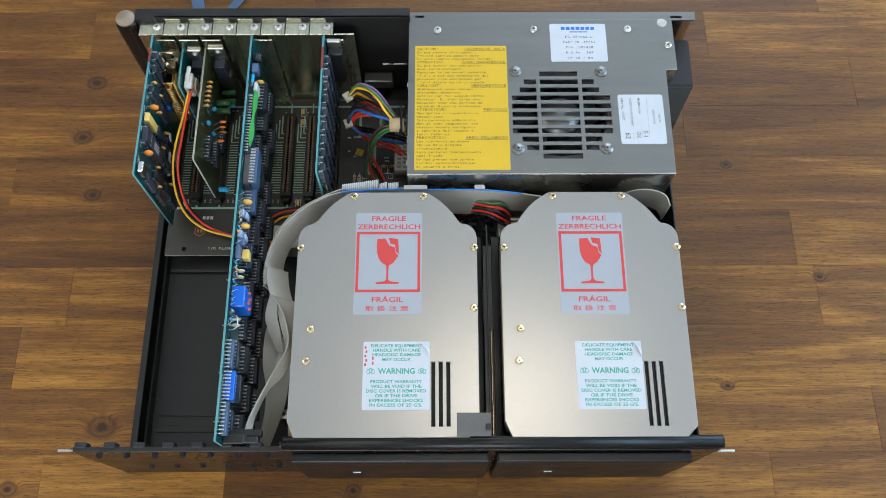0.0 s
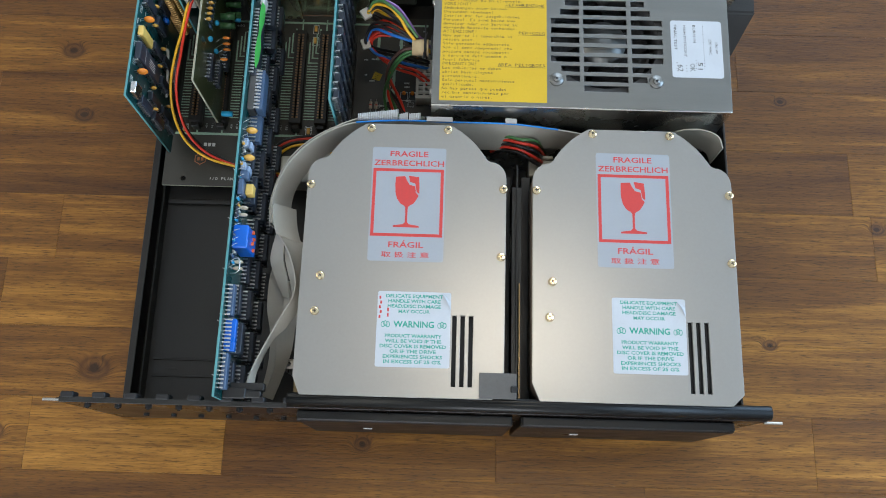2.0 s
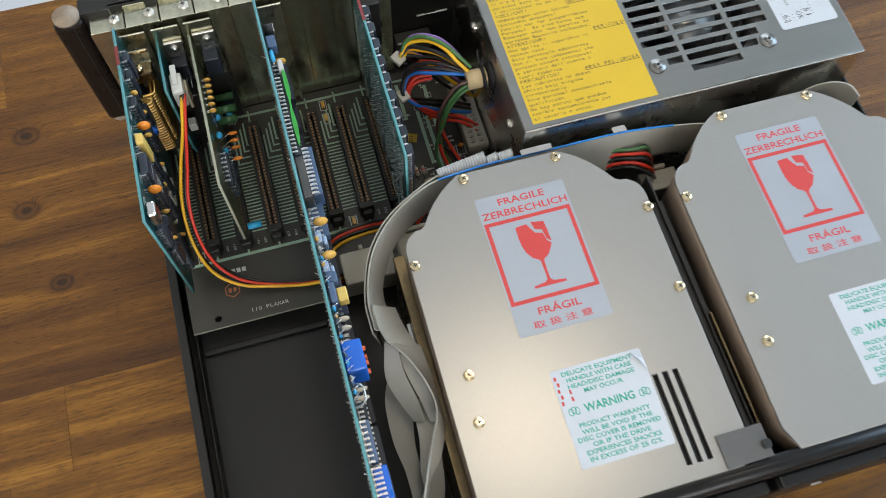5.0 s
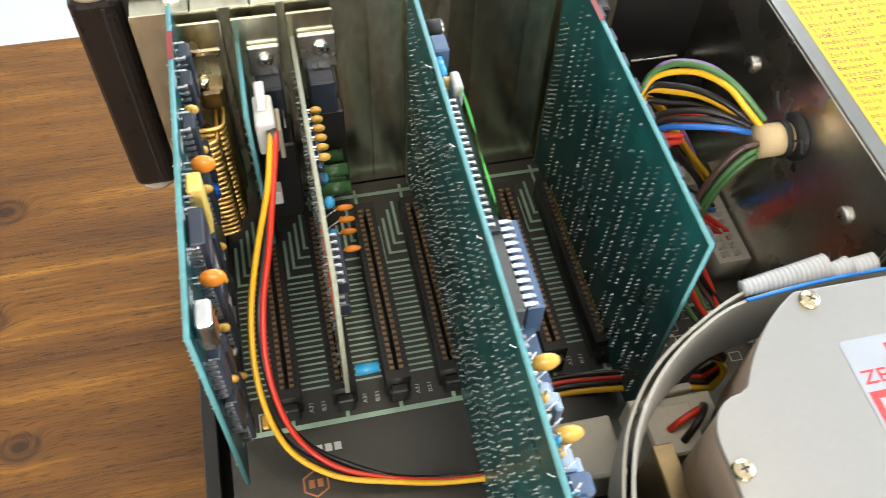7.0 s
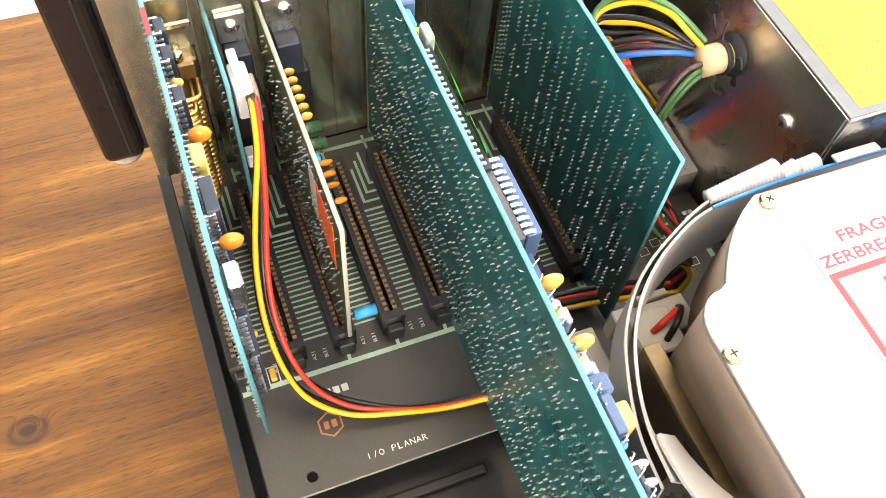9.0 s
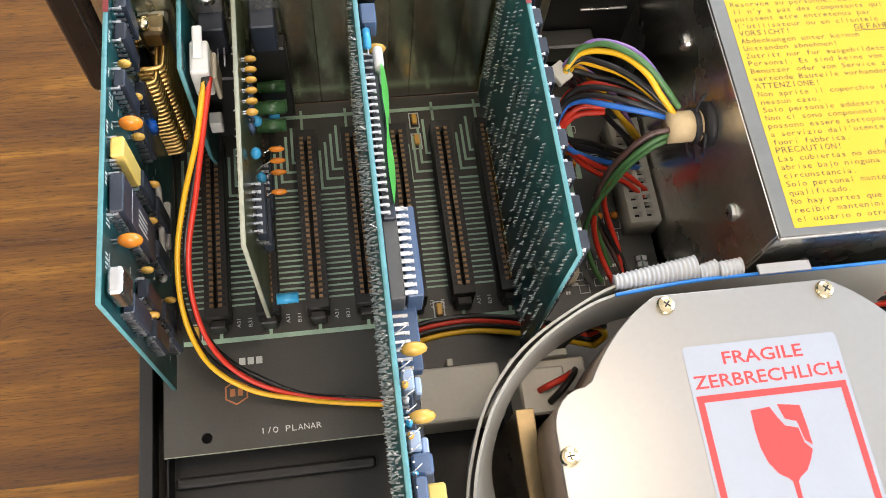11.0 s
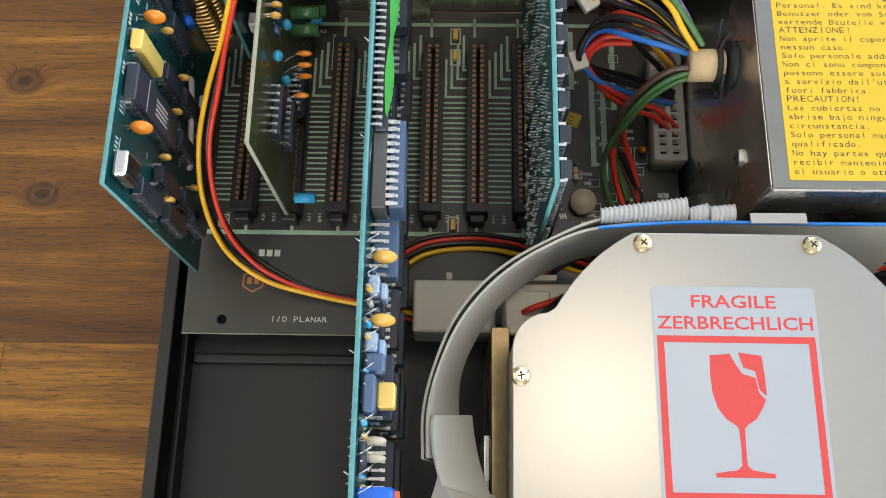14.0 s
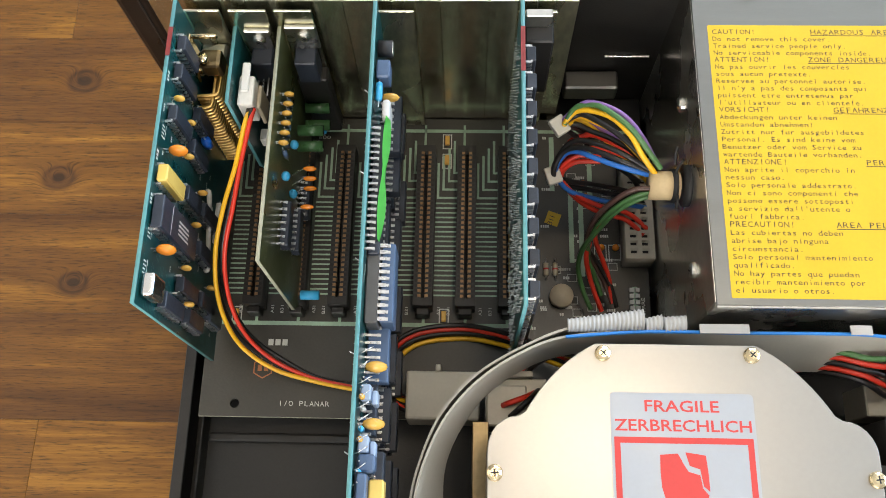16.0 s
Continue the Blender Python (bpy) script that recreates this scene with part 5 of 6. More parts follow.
chip(c4, F + 0.0050, 0.2205, 0.1270, 0.0300, 0.0138, 0.0050, "y", 12, GREYBLUE)
tabs = bmesh.new()
for k in range(12):
    y = 0.2205 + (k - 5.5) * 0.00254
    bx(tabs, F + 0.0050, F + 0.0078, y - 0.0007, y + 0.0007, 0.1341, 0.1348)
tagged(part("lead_tab", tabs, TIN, c4, "wide tinned legs"), kind="stuff")
chip(c4, F, 0.0700, 0.1320, 0.0210, 0.0066, 0.0038, "y", 8, GREYBLUE)
chip(c4, F, 0.0240, 0.1320, 0.0230, 0.0066, 0.0038, "y", 9, GREYBLUE)
chip(c4, F, 0.0470, 0.1330, 0.0210, 0.0050, 0.0070, "y", 9, BLUE_PL, name="resistor_block")
chip(c4, F, 0.1960, 0.1200, 0.0210, 0.0066, 0.0080, "y", 8, GREYBLUE)
for r, z in enumerate((0.1160, 0.0985, 0.0810, 0.0630, 0.0470)):
    for k in range(12):
        y = 0.0220 + k * 0.0258
        if (r == 0 and (0.09 < y < 0.14 or 0.19 < y)) or (r == 1 and 0.28 < y) or (z < 0.05 and 0.22 < y):
            continue
        chip(c4, F, y, z, 0.0205, 0.0066, 0.0040 + 0.0035 * ((k + r) % 2), "y", 8)
ec = bmesh.new()
cy(ec, (F + 0.0006, 0.3180, 0.1350), "x", 0.0034, 0.0058, 18)
part("capacitor", ec, RUBBER, c4, "black can capacitor", True)
part("can_top", cy(bmesh.new(), (F + 0.0063, 0.3180, 0.1350), "x", 0.0029, 0.0004, 18), SILVER, c4)
part("trimmer", boxed(F + 0.0006, F + 0.0060, 0.3030, 0.3110, 0.1300, 0.1390, bevel=0.0006), GREYBLUE, c4, "blue trimmer")
rod(c4, F, 0.2975, 0.1370, "y", 0.0080, 0.0014, LBLUE)
drop_cap(c4, F, 0.3010, 0.1260, MUSTARD, 0.0026, 0.0085)
part("crystal_can", boxed(F + 0.0035, F + 0.0068, 0.2850, 0.2935, 0.1270, 0.1390, bevel=0.0014, seg=3), PALE_CAN, c4, "pale crystal can")
for y in (0.1890, 0.1690):
    drop_cap(c4, F, y, 0.1345, MUSTARD, 0.0034, 0.0090)
for y in (0.1795, 0.1620):
    part("switch_block", boxed(F + 0.0008, F + 0.0044, y - 0.0030, y + 0.0030, 0.1300, 0.1375, bevel=0.0006), PALE_BLUE, c4, "pale blue switch block")
    part("switch_block", boxed(F + 0.0046, F + 0.0066, y - 0.0040, y + 0.0012, 0.1270, 0.1345, bevel=0.0005), PALE_BLUE, c4, "pale blue switch block")
part("capacitor", boxed(F + 0.0010, F + 0.0070, 0.1525, 0.1585, 0.1310, 0.1380, bevel=0.0008), GREYBLUE, c4, "grey-blue capacitor")
part("capacitor", boxed(F + 0.0010, F + 0.0046, 0.1410, 0.1520, 0.1290, 0.1400, bevel=0.0006), GREYBLUE, c4)
part("capacitor", boxed(F + 0.0047, F + 0.0100, 0.1430, 0.1505, 0.1260, 0.1340, bevel=0.0006), YELLOW_PL, c4, "yellow box capacitor")
for y in (0.1335, 0.1285, 0.0960, 0.0915):
    drop_cap(c4, F, y, 0.1330, CREAM, 0.0022, 0.0075)
bl = bmesh.new()
bx(bl, F + 0.0001, F + 0.0104, 0.1045, 0.1205, 0.1130, 0.1375, 0.0008)
jb = part("jumper_block", bl, BLUE_PL, c4, "bright blue block with red buttons")
for k in range(4):
    part("button", cy(bmesh.new(), (F + 0.0102, 0.1070 + k * 0.0038, 0.1220 + 0.003 * (k % 2)), "x", 0.0013, 0.0016, 10), ORANGE_LB, jb, "small red button")
hoop = part("wire_hoop", wire_mesh([(F, 0.0985, 0.1330), (F + 0.004, 0.0985, 0.1350), (F + 0.006, 0.0960, 0.1350), (F + 0.006, 0.0905, 0.1350), (F + 0.004, 0.0880, 0.1350), (F, 0.0880, 0.1330)], 0.0005, 4), TIN, c4, "bare wire hoop", True)
for k in range(26):
    y = 0.095 + k * 0.0036
    rod(c4, F, y, 0.1345 + 0.003 * math.sin(k * 1.7), "z", 0.0050, 0.0010, (LBLUE, GREYBLUE, PALE_CAN, MUSTARD)[k % 4])
back(c4, X - 0.0008, 1100, (0.012, 0.330), (0.042, 0.139), 6)
face_print(c4, X + 0.0008, (0.010, 0.330), (0.045, 0.140), 110, 16)
stk = bmesh.new()
vs = []
for k in range(13):
    y, w = 0.2350 + k * 0.0042, 0.0021 * abs(math.sin(math.pi * k / 6.5)) + 0.0004
    mid = F + 0.0046 + 0.00012 * k
    vs.append((stk.verts.new((mid - 0.4 * w, y, 0.1400 + 0.4 * w)), stk.verts.new((mid + 0.6 * w, y, 0.1372 - 0.9 * w))))
for a, b in zip(vs, vs[1:]):
    stk.faces.new((a[0], b[0], b[1], a[1]))
bmesh.ops.solidify(stk, geom=stk.faces[:], thickness=0.0002)
part("sticker", stk, NEON, c4, "bright green sticker")
_rw = random.Random(77)
for k in range(22):
    y, up = 0.0900 + 0.0049 * k + _rw.uniform(-0.001, 0.001), _rw.uniform(0.0, 0.0016)
    part("bent_lead", wire_mesh([(F, y, 0.1388), (F + 0.0014, y + 0.0004, 0.1392 + 0.5 * up), (F + 0.0026 + up, y + 0.0020, 0.1388 + 0.5 * up), (F + 0.0032 + up, y + 0.0030, 0.1365)], 0.00022, 3, 1), TIN, c4, "bare bent lead", True)
for y, z in ((0.1480, 0.1385), (0.1280, 0.1385)):
    part("diode", cy(bmesh.new(), (F + 0.0016, y - 0.0045, z), "y", 0.0013, 0.0090, 12), CHIP, c4, "dark glass diode", True)
for k in range(9):
    y = 0.0200 + 0.0345 * k
    part("clipped_lead", wire_mesh([(X - 0.0006, y, 0.1385), (X - 0.0016, y + 0.0004, 0.1388), (X - 0.0026, y + 0.0010, 0.1394)], 0.00022, 3, 1), TIN, c4, "clipped lead on the solder side")
fc = bmesh.new()
bx(fc, F, F + 0.0150, 0.0080, 0.0150, 0.1130, 0.1240, 0.0006)
part("ribbon_socket", fc, SLOT, c4, "black ribbon socket")

# memory-style card beside the power supply
X = -0.0665
c5 = thing("expansion_card", (X, 0.273, FZ), "teal expansion card with columns of chips and solder rows", "circuit card", "expansion cards")
card_board(c5, card_outline(0.2105, 0.3360, 0.0370, 0.1425), X, 0.0016, PCB, PCB_EDGE)
fingers(c5, X)
bracket_foot(c5, X)
F = X + 0.0008
for k in range(9):
    for r, z in enumerate((0.1262, 0.1030, 0.0780, 0.0540)):
        if z < 0.06 and 0.235 < 0.2180 + 0.0122 * k < 0.32:
            continue
        chip(c5, F, 0.2180 + 0.0122 * k, z, 0.0205, 0.0066, 0.0040, "z", 8)
part("port_block", boxed(F + 0.0010, F + 0.0130, 0.3260, 0.3366, 0.0860, 0.1280, bevel=0.0008), SLOT, c5, "black port block")
part("metal_tab", boxed(F + 0.0010, F + 0.0120, 0.3330, 0.3366, 0.1280, 0.1360, bevel=0.0004), STEEL, c5)
back(c5, X - 0.0008, 260, (0.214, 0.322), (0.042, 0.138), 8, "z", [(0.3270 + 0.0028 * i, 0.0600 + 0.0026 * k) for i in range(3) for k in range(24)])
face_print(c5, X + 0.0008, (0.213, 0.330), (0.045, 0.140), 40, 17)
part("red_edge_mark", boxed(X - 0.0009, X + 0.0009, 0.3040, 0.3240, 0.1425, 0.1427, bevel=0), DULL_RED, c5)

# ---- cables ----
harness = thing("power_cable", (-0.17, 0.23, 0.03), "yellow, red and black wires from the white plug", "cable")
PT = [(-0.1795, 0.3020, 0.1120), (-0.1800, 0.2940, 0.1140), (-0.1830, 0.2780, 0.1100), (-0.1880, 0.2620, 0.1010), (-0.1930, 0.2470, 0.0890), (-0.1950, 0.2340, 0.0740), (-0.1930, 0.2225, 0.0590), (-0.1870, 0.2140, 0.0470), (-0.1750, 0.2065, 0.0400), (-0.1580, 0.2010, 0.0380), (-0.1400, 0.1980, 0.0350), (-0.1260, 0.1950, 0.0390), (-0.1130, 0.1910, 0.0460)]
for c, (dx, dy, dz), up in (("yellow", (-0.0012, -0.0010, 0.0010), 0), ("red", (0.0012, 0.0008, 0.0004), 0), ("black", (0.0004, 0.0030, 0.0), 1), ("black", (-0.0014, 0.0012, -0.0006), 1)):
    wire([(x + dx * (1.6 if 2 < k < 8 else 0.8), y + dy * (1.5 if 4 < k < 9 else 0.5), z + dz * (1 if k else 0) + 0.0004) for k, (x, y, z) in enumerate(PT)], c, harness, 0.00105)
molex = thing("cable_connector", (-0.097, 0.192, 0.028), "milky nylon cable connector lying on the main board", "connector")
mb = bmesh.new()
bx(mb, -0.1140, -0.0810, 0.1815, 0.2030, 0.0350, 0.0560, 0.0012, 2)
part("housing", mb, MILKY, molex)
part("latch", boxed(-0.1010, -0.0985, 0.2030, 0.2060, 0.0420, 0.0560, bevel=0.0004), MILKY, molex)
part("foot_rest", boxed(-0.1090, -0.0860, 0.1850, 0.2000, 0.0282 + LIFT, 0.0349, bevel=0.0002), MILKY, molex)
loop = thing("drive_cable", (-0.1, 0.215, 0.03), "looping yellow, black and red drive power wires", "cable")
LP = [(-0.1120, 0.1890, 0.0470), (-0.1205, 0.1950, 0.0430), (-0.1215, 0.2080, 0.0380), (-0.1110, 0.2195, 0.0340), (-0.0900, 0.2230, 0.0330), (-0.0720, 0.2195, 0.0380), (-0.0560, 0.2120, 0.0480), (-0.0420, 0.2050, 0.0560)]
for c, k in (("yellow", 0.0), ("black", 0.0024), ("red", 0.0042), ("black", 0.0060)):
    wire([(x + (0.2 if i < 2 else -0.3) * k, y + (k if i > 1 else -0.7 * k), z + 0.3 * k) for i, (x, y, z) in enumerate(LP)], c, loop, 0.0012)
for c, off, k in (("yellow", 0.0, 0.0), ("black", 0.0035, 0.0024), ("red", 0.0070, 0.0042), ("black", 0.0105, 0.0060)):
    wire([(-0.0730 + off, 0.1970, 0.0730), (-0.0690 + off, 0.2020, 0.0790), (-0.0600 + off, 0.2055, 0.0840), (-0.0460 + 0.3 * off, 0.2070, 0.0760), (-0.0400 - 0.3 * k, 0.2060 + 0.5 * k, 0.0660 + 0.3 * k), (-0.0420 - 0.3 * k, 0.2050 + k, 0.0560 + 0.3 * k)], c, loop, 0.0012)
sock2 = thing("drive_plug", (-0.065, 0.19, 0.06), "milky plug with red wires pushed into the drive", "plug")
part("housing", boxed(-0.0790, -0.0620, 0.1760, 0.1930, 0.0585, 0.0800, bevel=0.0008), MILKY, sock2)
part("rear_block", boxed(-0.0800, -0.0600, 0.1935, 0.1990, 0.0600, 0.0740, bevel=0.0006), MILKY, sock2)
wire([(-0.0720, 0.1845, 0.0800), (-0.0690, 0.1850, 0.0850), (-0.0620, 0.1880, 0.0830), (-0.0560, 0.1930, 0.0700)], "red", sock2, 0.0012)
wire([(-0.0690, 0.1800, 0.0800), (-0.0650, 0.1830, 0.0860), (-0.0590, 0.1890, 0.0820), (-0.0550, 0.1950, 0.0680)], "black", sock2, 0.0012)
gapw = thing("drive_cable", (0.07, 0.195, 0.08), "red, black and green drive wires beside the second drive", "cable")
for c, d in (("red", 0.0), ("black", 0.003), ("black", -0.003), ("red", 0.006), ("green", 0.009)):
    wire([(0.0480, 0.2010 + d * 0.4, 0.080 + d), (0.0560, 0.2000 + d * 0.5, 0.092 + d), (0.0680, 0.1960 + d * 0.6, 0.097 + d * 0.7), (0.0800, 0.1930 + d, 0.090 + d), (0.0900, 0.1960 + d, 0.070)], c, gapw, 0.0012)

main = thing("power_harness", (-0.02, 0.28, 0.04), "many-coloured power wires bound in a tan sleeve", "cable")
slv = bmesh.new()
cy(slv, (-0.0130, 0.2715, 0.1070), "x", 0.0060, 0.0120, 18)
part("sleeve", slv, PAPER_SLEEVE, main, "tan paper sleeve", True)
tie = bmesh.new()
cy(tie, (-0.0042, 0.2715, 0.1070), "x", 0.0070, 0.0020, 18)
part("cable_tie", tie, RUBBER, main, "black cable tie", True)
for p in ((-0.0010, 0.2840, 0.1180), (0.0005, 0.2770, 0.1200), (-0.0020, 0.2590, 0.1130)):
    part("tie_tail", wire_mesh([(-0.0030, 0.2715 + 0.55 * (p[1] - 0.2715), 0.1130), ((p[0] - 0.0030) / 2 - 0.0015, 0.2715 + 0.8 * (p[1] - 0.2715), 0.1160), (p[0] - 0.002, p[1], p[2])], 0.0006, 4, 1), RUBBER, main)
wire([(-0.0100, 0.2800, 0.1100), (-0.0170, 0.2880, 0.1180), (-0.0240, 0.2950, 0.1220), (-0.0320, 0.3000, 0.1220), (-0.0390, 0.3030, 0.1190), (-0.0430, 0.3030, 0.1130), (-0.0470, 0.3010, 0.1070), (-0.0400, 0.3050, 0.1010), (-0.0310, 0.3060, 0.0920), (-0.0210, 0.3070, 0.0800), (-0.0110, 0.3060, 0.0640), (-0.0010, 0.3060, 0.0460)], "purple", main, 0.0012)
wire([(-0.0090, 0.2770, 0.1120), (-0.0160, 0.2830, 0.1190), (-0.0220, 0.2890, 0.1230), (-0.0290, 0.2950, 0.1240), (-0.0360, 0.3010, 0.1210), (-0.0430, 0.3030, 0.1150), (-0.0470, 0.2990, 0.1080)], "green", main, 0.0012)
wire([(-0.0100, 0.2740, 0.1100), (-0.0170, 0.2800, 0.1170), (-0.0220, 0.2870, 0.1210), (-0.0290, 0.2950, 0.1210), (-0.0370, 0.3000, 0.1180), (-0.0430, 0.3020, 0.1130), (-0.0470, 0.2990, 0.1070), (-0.0390, 0.3040, 0.1010), (-0.0300, 0.3050, 0.0880), (-0.0170, 0.3030, 0.0700), (-0.0070, 0.3010, 0.0560), (-0.0000, 0.3000, 0.0460)], "yellow", main, 0.0012)
wire([(-0.0100, 0.2770, 0.1080), (-0.0200, 0.2860, 0.1130), (-0.0280, 0.2930, 0.1140), (-0.0350, 0.2990, 0.1120), (-0.0410, 0.3030, 0.1090), (-0.0470, 0.3000, 0.1060), (-0.0420, 0.3010, 0.1010), (-0.0330, 0.3020, 0.0880), (-0.0210, 0.3000, 0.0700), (-0.0100, 0.2980, 0.0560), (-0.0040, 0.2960, 0.0460)], "black", main, 0.0012)
wire([(-0.0100, 0.2770, 0.1060), (-0.0180, 0.2850, 0.1100), (-0.0260, 0.2940, 0.1100), (-0.0340, 0.3000, 0.1080), (-0.0410, 0.3040, 0.1060), (-0.0460, 0.3010, 0.1040), (-0.0380, 0.3030, 0.1010), (-0.0280, 0.3030, 0.0880), (-0.0160, 0.3010, 0.0700), (-0.0050, 0.3000, 0.0560), (0.0020, 0.2980, 0.0460)], "yellow", main, 0.0012)
wire([(-0.0110, 0.2780, 0.1070), (-0.0200, 0.2870, 0.1080), (-0.0280, 0.2930, 0.1070), (-0.0350, 0.2970, 0.1050), (-0.0420, 0.3010, 0.1040), (-0.0470, 0.2990, 0.1040), (-0.0420, 0.3000, 0.0960), (-0.0290, 0.2990, 0.0820), (-0.0170, 0.2980, 0.0660), (-0.0050, 0.2980, 0.0500)], "black", main, 0.0012)
wire([(-0.0100, 0.2760, 0.1060), (-0.0220, 0.2780, 0.1090), (-0.0340, 0.2840, 0.1060), (-0.0410, 0.2900, 0.1000), (-0.0460, 0.2910, 0.0940), (-0.0490, 0.2860, 0.0860), (-0.0420, 0.2810, 0.0780), (-0.0300, 0.2820, 0.0670), (-0.0160, 0.2840, 0.0560), (-0.0010, 0.2870, 0.0440)], "blue", main, 0.0012)
wire([(-0.0110, 0.2770, 0.1080), (-0.0240, 0.2840, 0.1110), (-0.0340, 0.2900, 0.1080), (-0.0420, 0.2940, 0.1020), (-0.0470, 0.2920, 0.0960), (-0.0500, 0.2860, 0.0880), (-0.0430, 0.2850, 0.0800), (-0.0320, 0.2880, 0.0700), (-0.0180, 0.2910, 0.0580), (-0.0020, 0.2930, 0.0450)], "black", main, 0.0012)
wire([(-0.0110, 0.2770, 0.1070), (-0.0240, 0.2810, 0.1100), (-0.0340, 0.2870, 0.1070), (-0.0410, 0.2910, 0.1020), (-0.0470, 0.2910, 0.0960), (-0.0500, 0.2850, 0.0880), (-0.0440, 0.2840, 0.0780), (-0.0320, 0.2860, 0.0680), (-0.0170, 0.2880, 0.0570), (-0.0020, 0.2900, 0.0450)], "black", main, 0.0012)
wire([(-0.0140, 0.2880, 0.0980), (-0.0220, 0.2920, 0.1000), (-0.0280, 0.2960, 0.0990), (-0.0340, 0.3000, 0.0960), (-0.0400, 0.3000, 0.0930), (-0.0440, 0.2980, 0.0890), (-0.0480, 0.2900, 0.0840)], "red", main, 0.0012)
wire([(-0.0130, 0.2870, 0.0960), (-0.0200, 0.2890, 0.0980), (-0.0270, 0.2920, 0.0970), (-0.0340, 0.2940, 0.0950), (-0.0400, 0.2940, 0.0920), (-0.0460, 0.2920, 0.0880), (-0.0480, 0.2870, 0.0840)], "red", main, 0.0012)
wire([(-0.0300, 0.2900, 0.0940), (-0.0380, 0.2910, 0.0940), (-0.0430, 0.2900, 0.0920), (-0.0470, 0.2870, 0.0850), (-0.0430, 0.2820, 0.0790), (-0.0350, 0.2800, 0.0710), (-0.0240, 0.2800, 0.0610), (-0.0110, 0.2810, 0.0510), (-0.0010, 0.2760, 0.0440)], "red", main, 0.0012)
wire([(-0.0300, 0.2890, 0.0920), (-0.0390, 0.2890, 0.0920), (-0.0440, 0.2880, 0.0890), (-0.0460, 0.2860, 0.0830), (-0.0420, 0.2820, 0.0760), (-0.0340, 0.2790, 0.0670), (-0.0240, 0.2780, 0.0580), (-0.0120, 0.2780, 0.0500), (-0.0030, 0.2730, 0.0440)], "red", main, 0.0012)
wire([(-0.0100, 0.2700, 0.1060), (-0.0180, 0.2680, 0.1040), (-0.0250, 0.2660, 0.0960), (-0.0300, 0.2640, 0.0830), (-0.0330, 0.2600, 0.0690), (-0.0310, 0.2560, 0.0560), (-0.0270, 0.2490, 0.0470), (-0.0240, 0.2430, 0.0420)], "green", main, 0.0012)
wire([(-0.0100, 0.2690, 0.1040), (-0.0180, 0.2670, 0.1010), (-0.0250, 0.2650, 0.0920), (-0.0300, 0.2620, 0.0800), (-0.0350, 0.2580, 0.0660), (-0.0360, 0.2530, 0.0540), (-0.0330, 0.2440, 0.0460), (-0.0290, 0.2360, 0.0420)], "green", main, 0.0012)
wire([(-0.0110, 0.2700, 0.1080), (-0.0190, 0.2700, 0.1060), (-0.0260, 0.2680, 0.0990), (-0.0320, 0.2650, 0.0860), (-0.0340, 0.2610, 0.0710), (-0.0310, 0.2570, 0.0580), (-0.0240, 0.2500, 0.0470), (-0.0190, 0.2390, 0.0420)], "brown", main, 0.0012)
wire([(-0.0110, 0.2710, 0.1050), (-0.0190, 0.2700, 0.1020), (-0.0260, 0.2680, 0.0940), (-0.0310, 0.2640, 0.0800), (-0.0330, 0.2600, 0.0640), (-0.0260, 0.2540, 0.0530), (-0.0200, 0.2460, 0.0460), (-0.0170, 0.2370, 0.0420)], "black", main, 0.0012)
wire([(-0.0290, 0.2640, 0.0840), (-0.0310, 0.2620, 0.0760), (-0.0290, 0.2600, 0.0660), (-0.0250, 0.2560, 0.0560), (-0.0210, 0.2490, 0.0480), (-0.0190, 0.2390, 0.0420)], "red", main, 0.0012)
wire([(-0.0320, 0.2610, 0.0660), (-0.0330, 0.2560, 0.0600), (-0.0310, 0.2510, 0.0520), (-0.0280, 0.2440, 0.0460), (-0.0240, 0.2350, 0.0420)], "red", main, 0.0012)
for p, lean in (((-0.0490, 0.2990, 0.1060), 35), ((-0.0500, 0.2850, 0.0860), 20)):
    tag = boxed(-0.0034, 0.0034, -0.0040, 0.0040, -0.0016, 0.0016, bevel=0.0006, seg=2)
    bmesh.ops.transform(tag, matrix=pose(*p, 12, 0, lean), verts=tag.verts)
    part("plastic_tag", tag, MILKY, main, "white plastic tag")
pc = thing("power_connector", (-0.004, 0.27, 0.028), "pale grey power connector on the main board", "connector")
pcm = plate(rect(-0.0120, 0.0018, 0.2600, 0.3120), [rect(-0.0098 + 0.0055 * i, -0.0062 + 0.0055 * i, 0.2625 + 0.0040 * j, 0.2652 + 0.0040 * j) for i in range(2) for j in range(12)], 0.0281, 0.0420)
part("housing", pcm, MILKY, pc)
part("inside", boxed(-0.0112, 0.0010, 0.2608, 0.3112, 0.0282, 0.0380, bevel=0), DARK, pc)
pc.location.z += LIFT

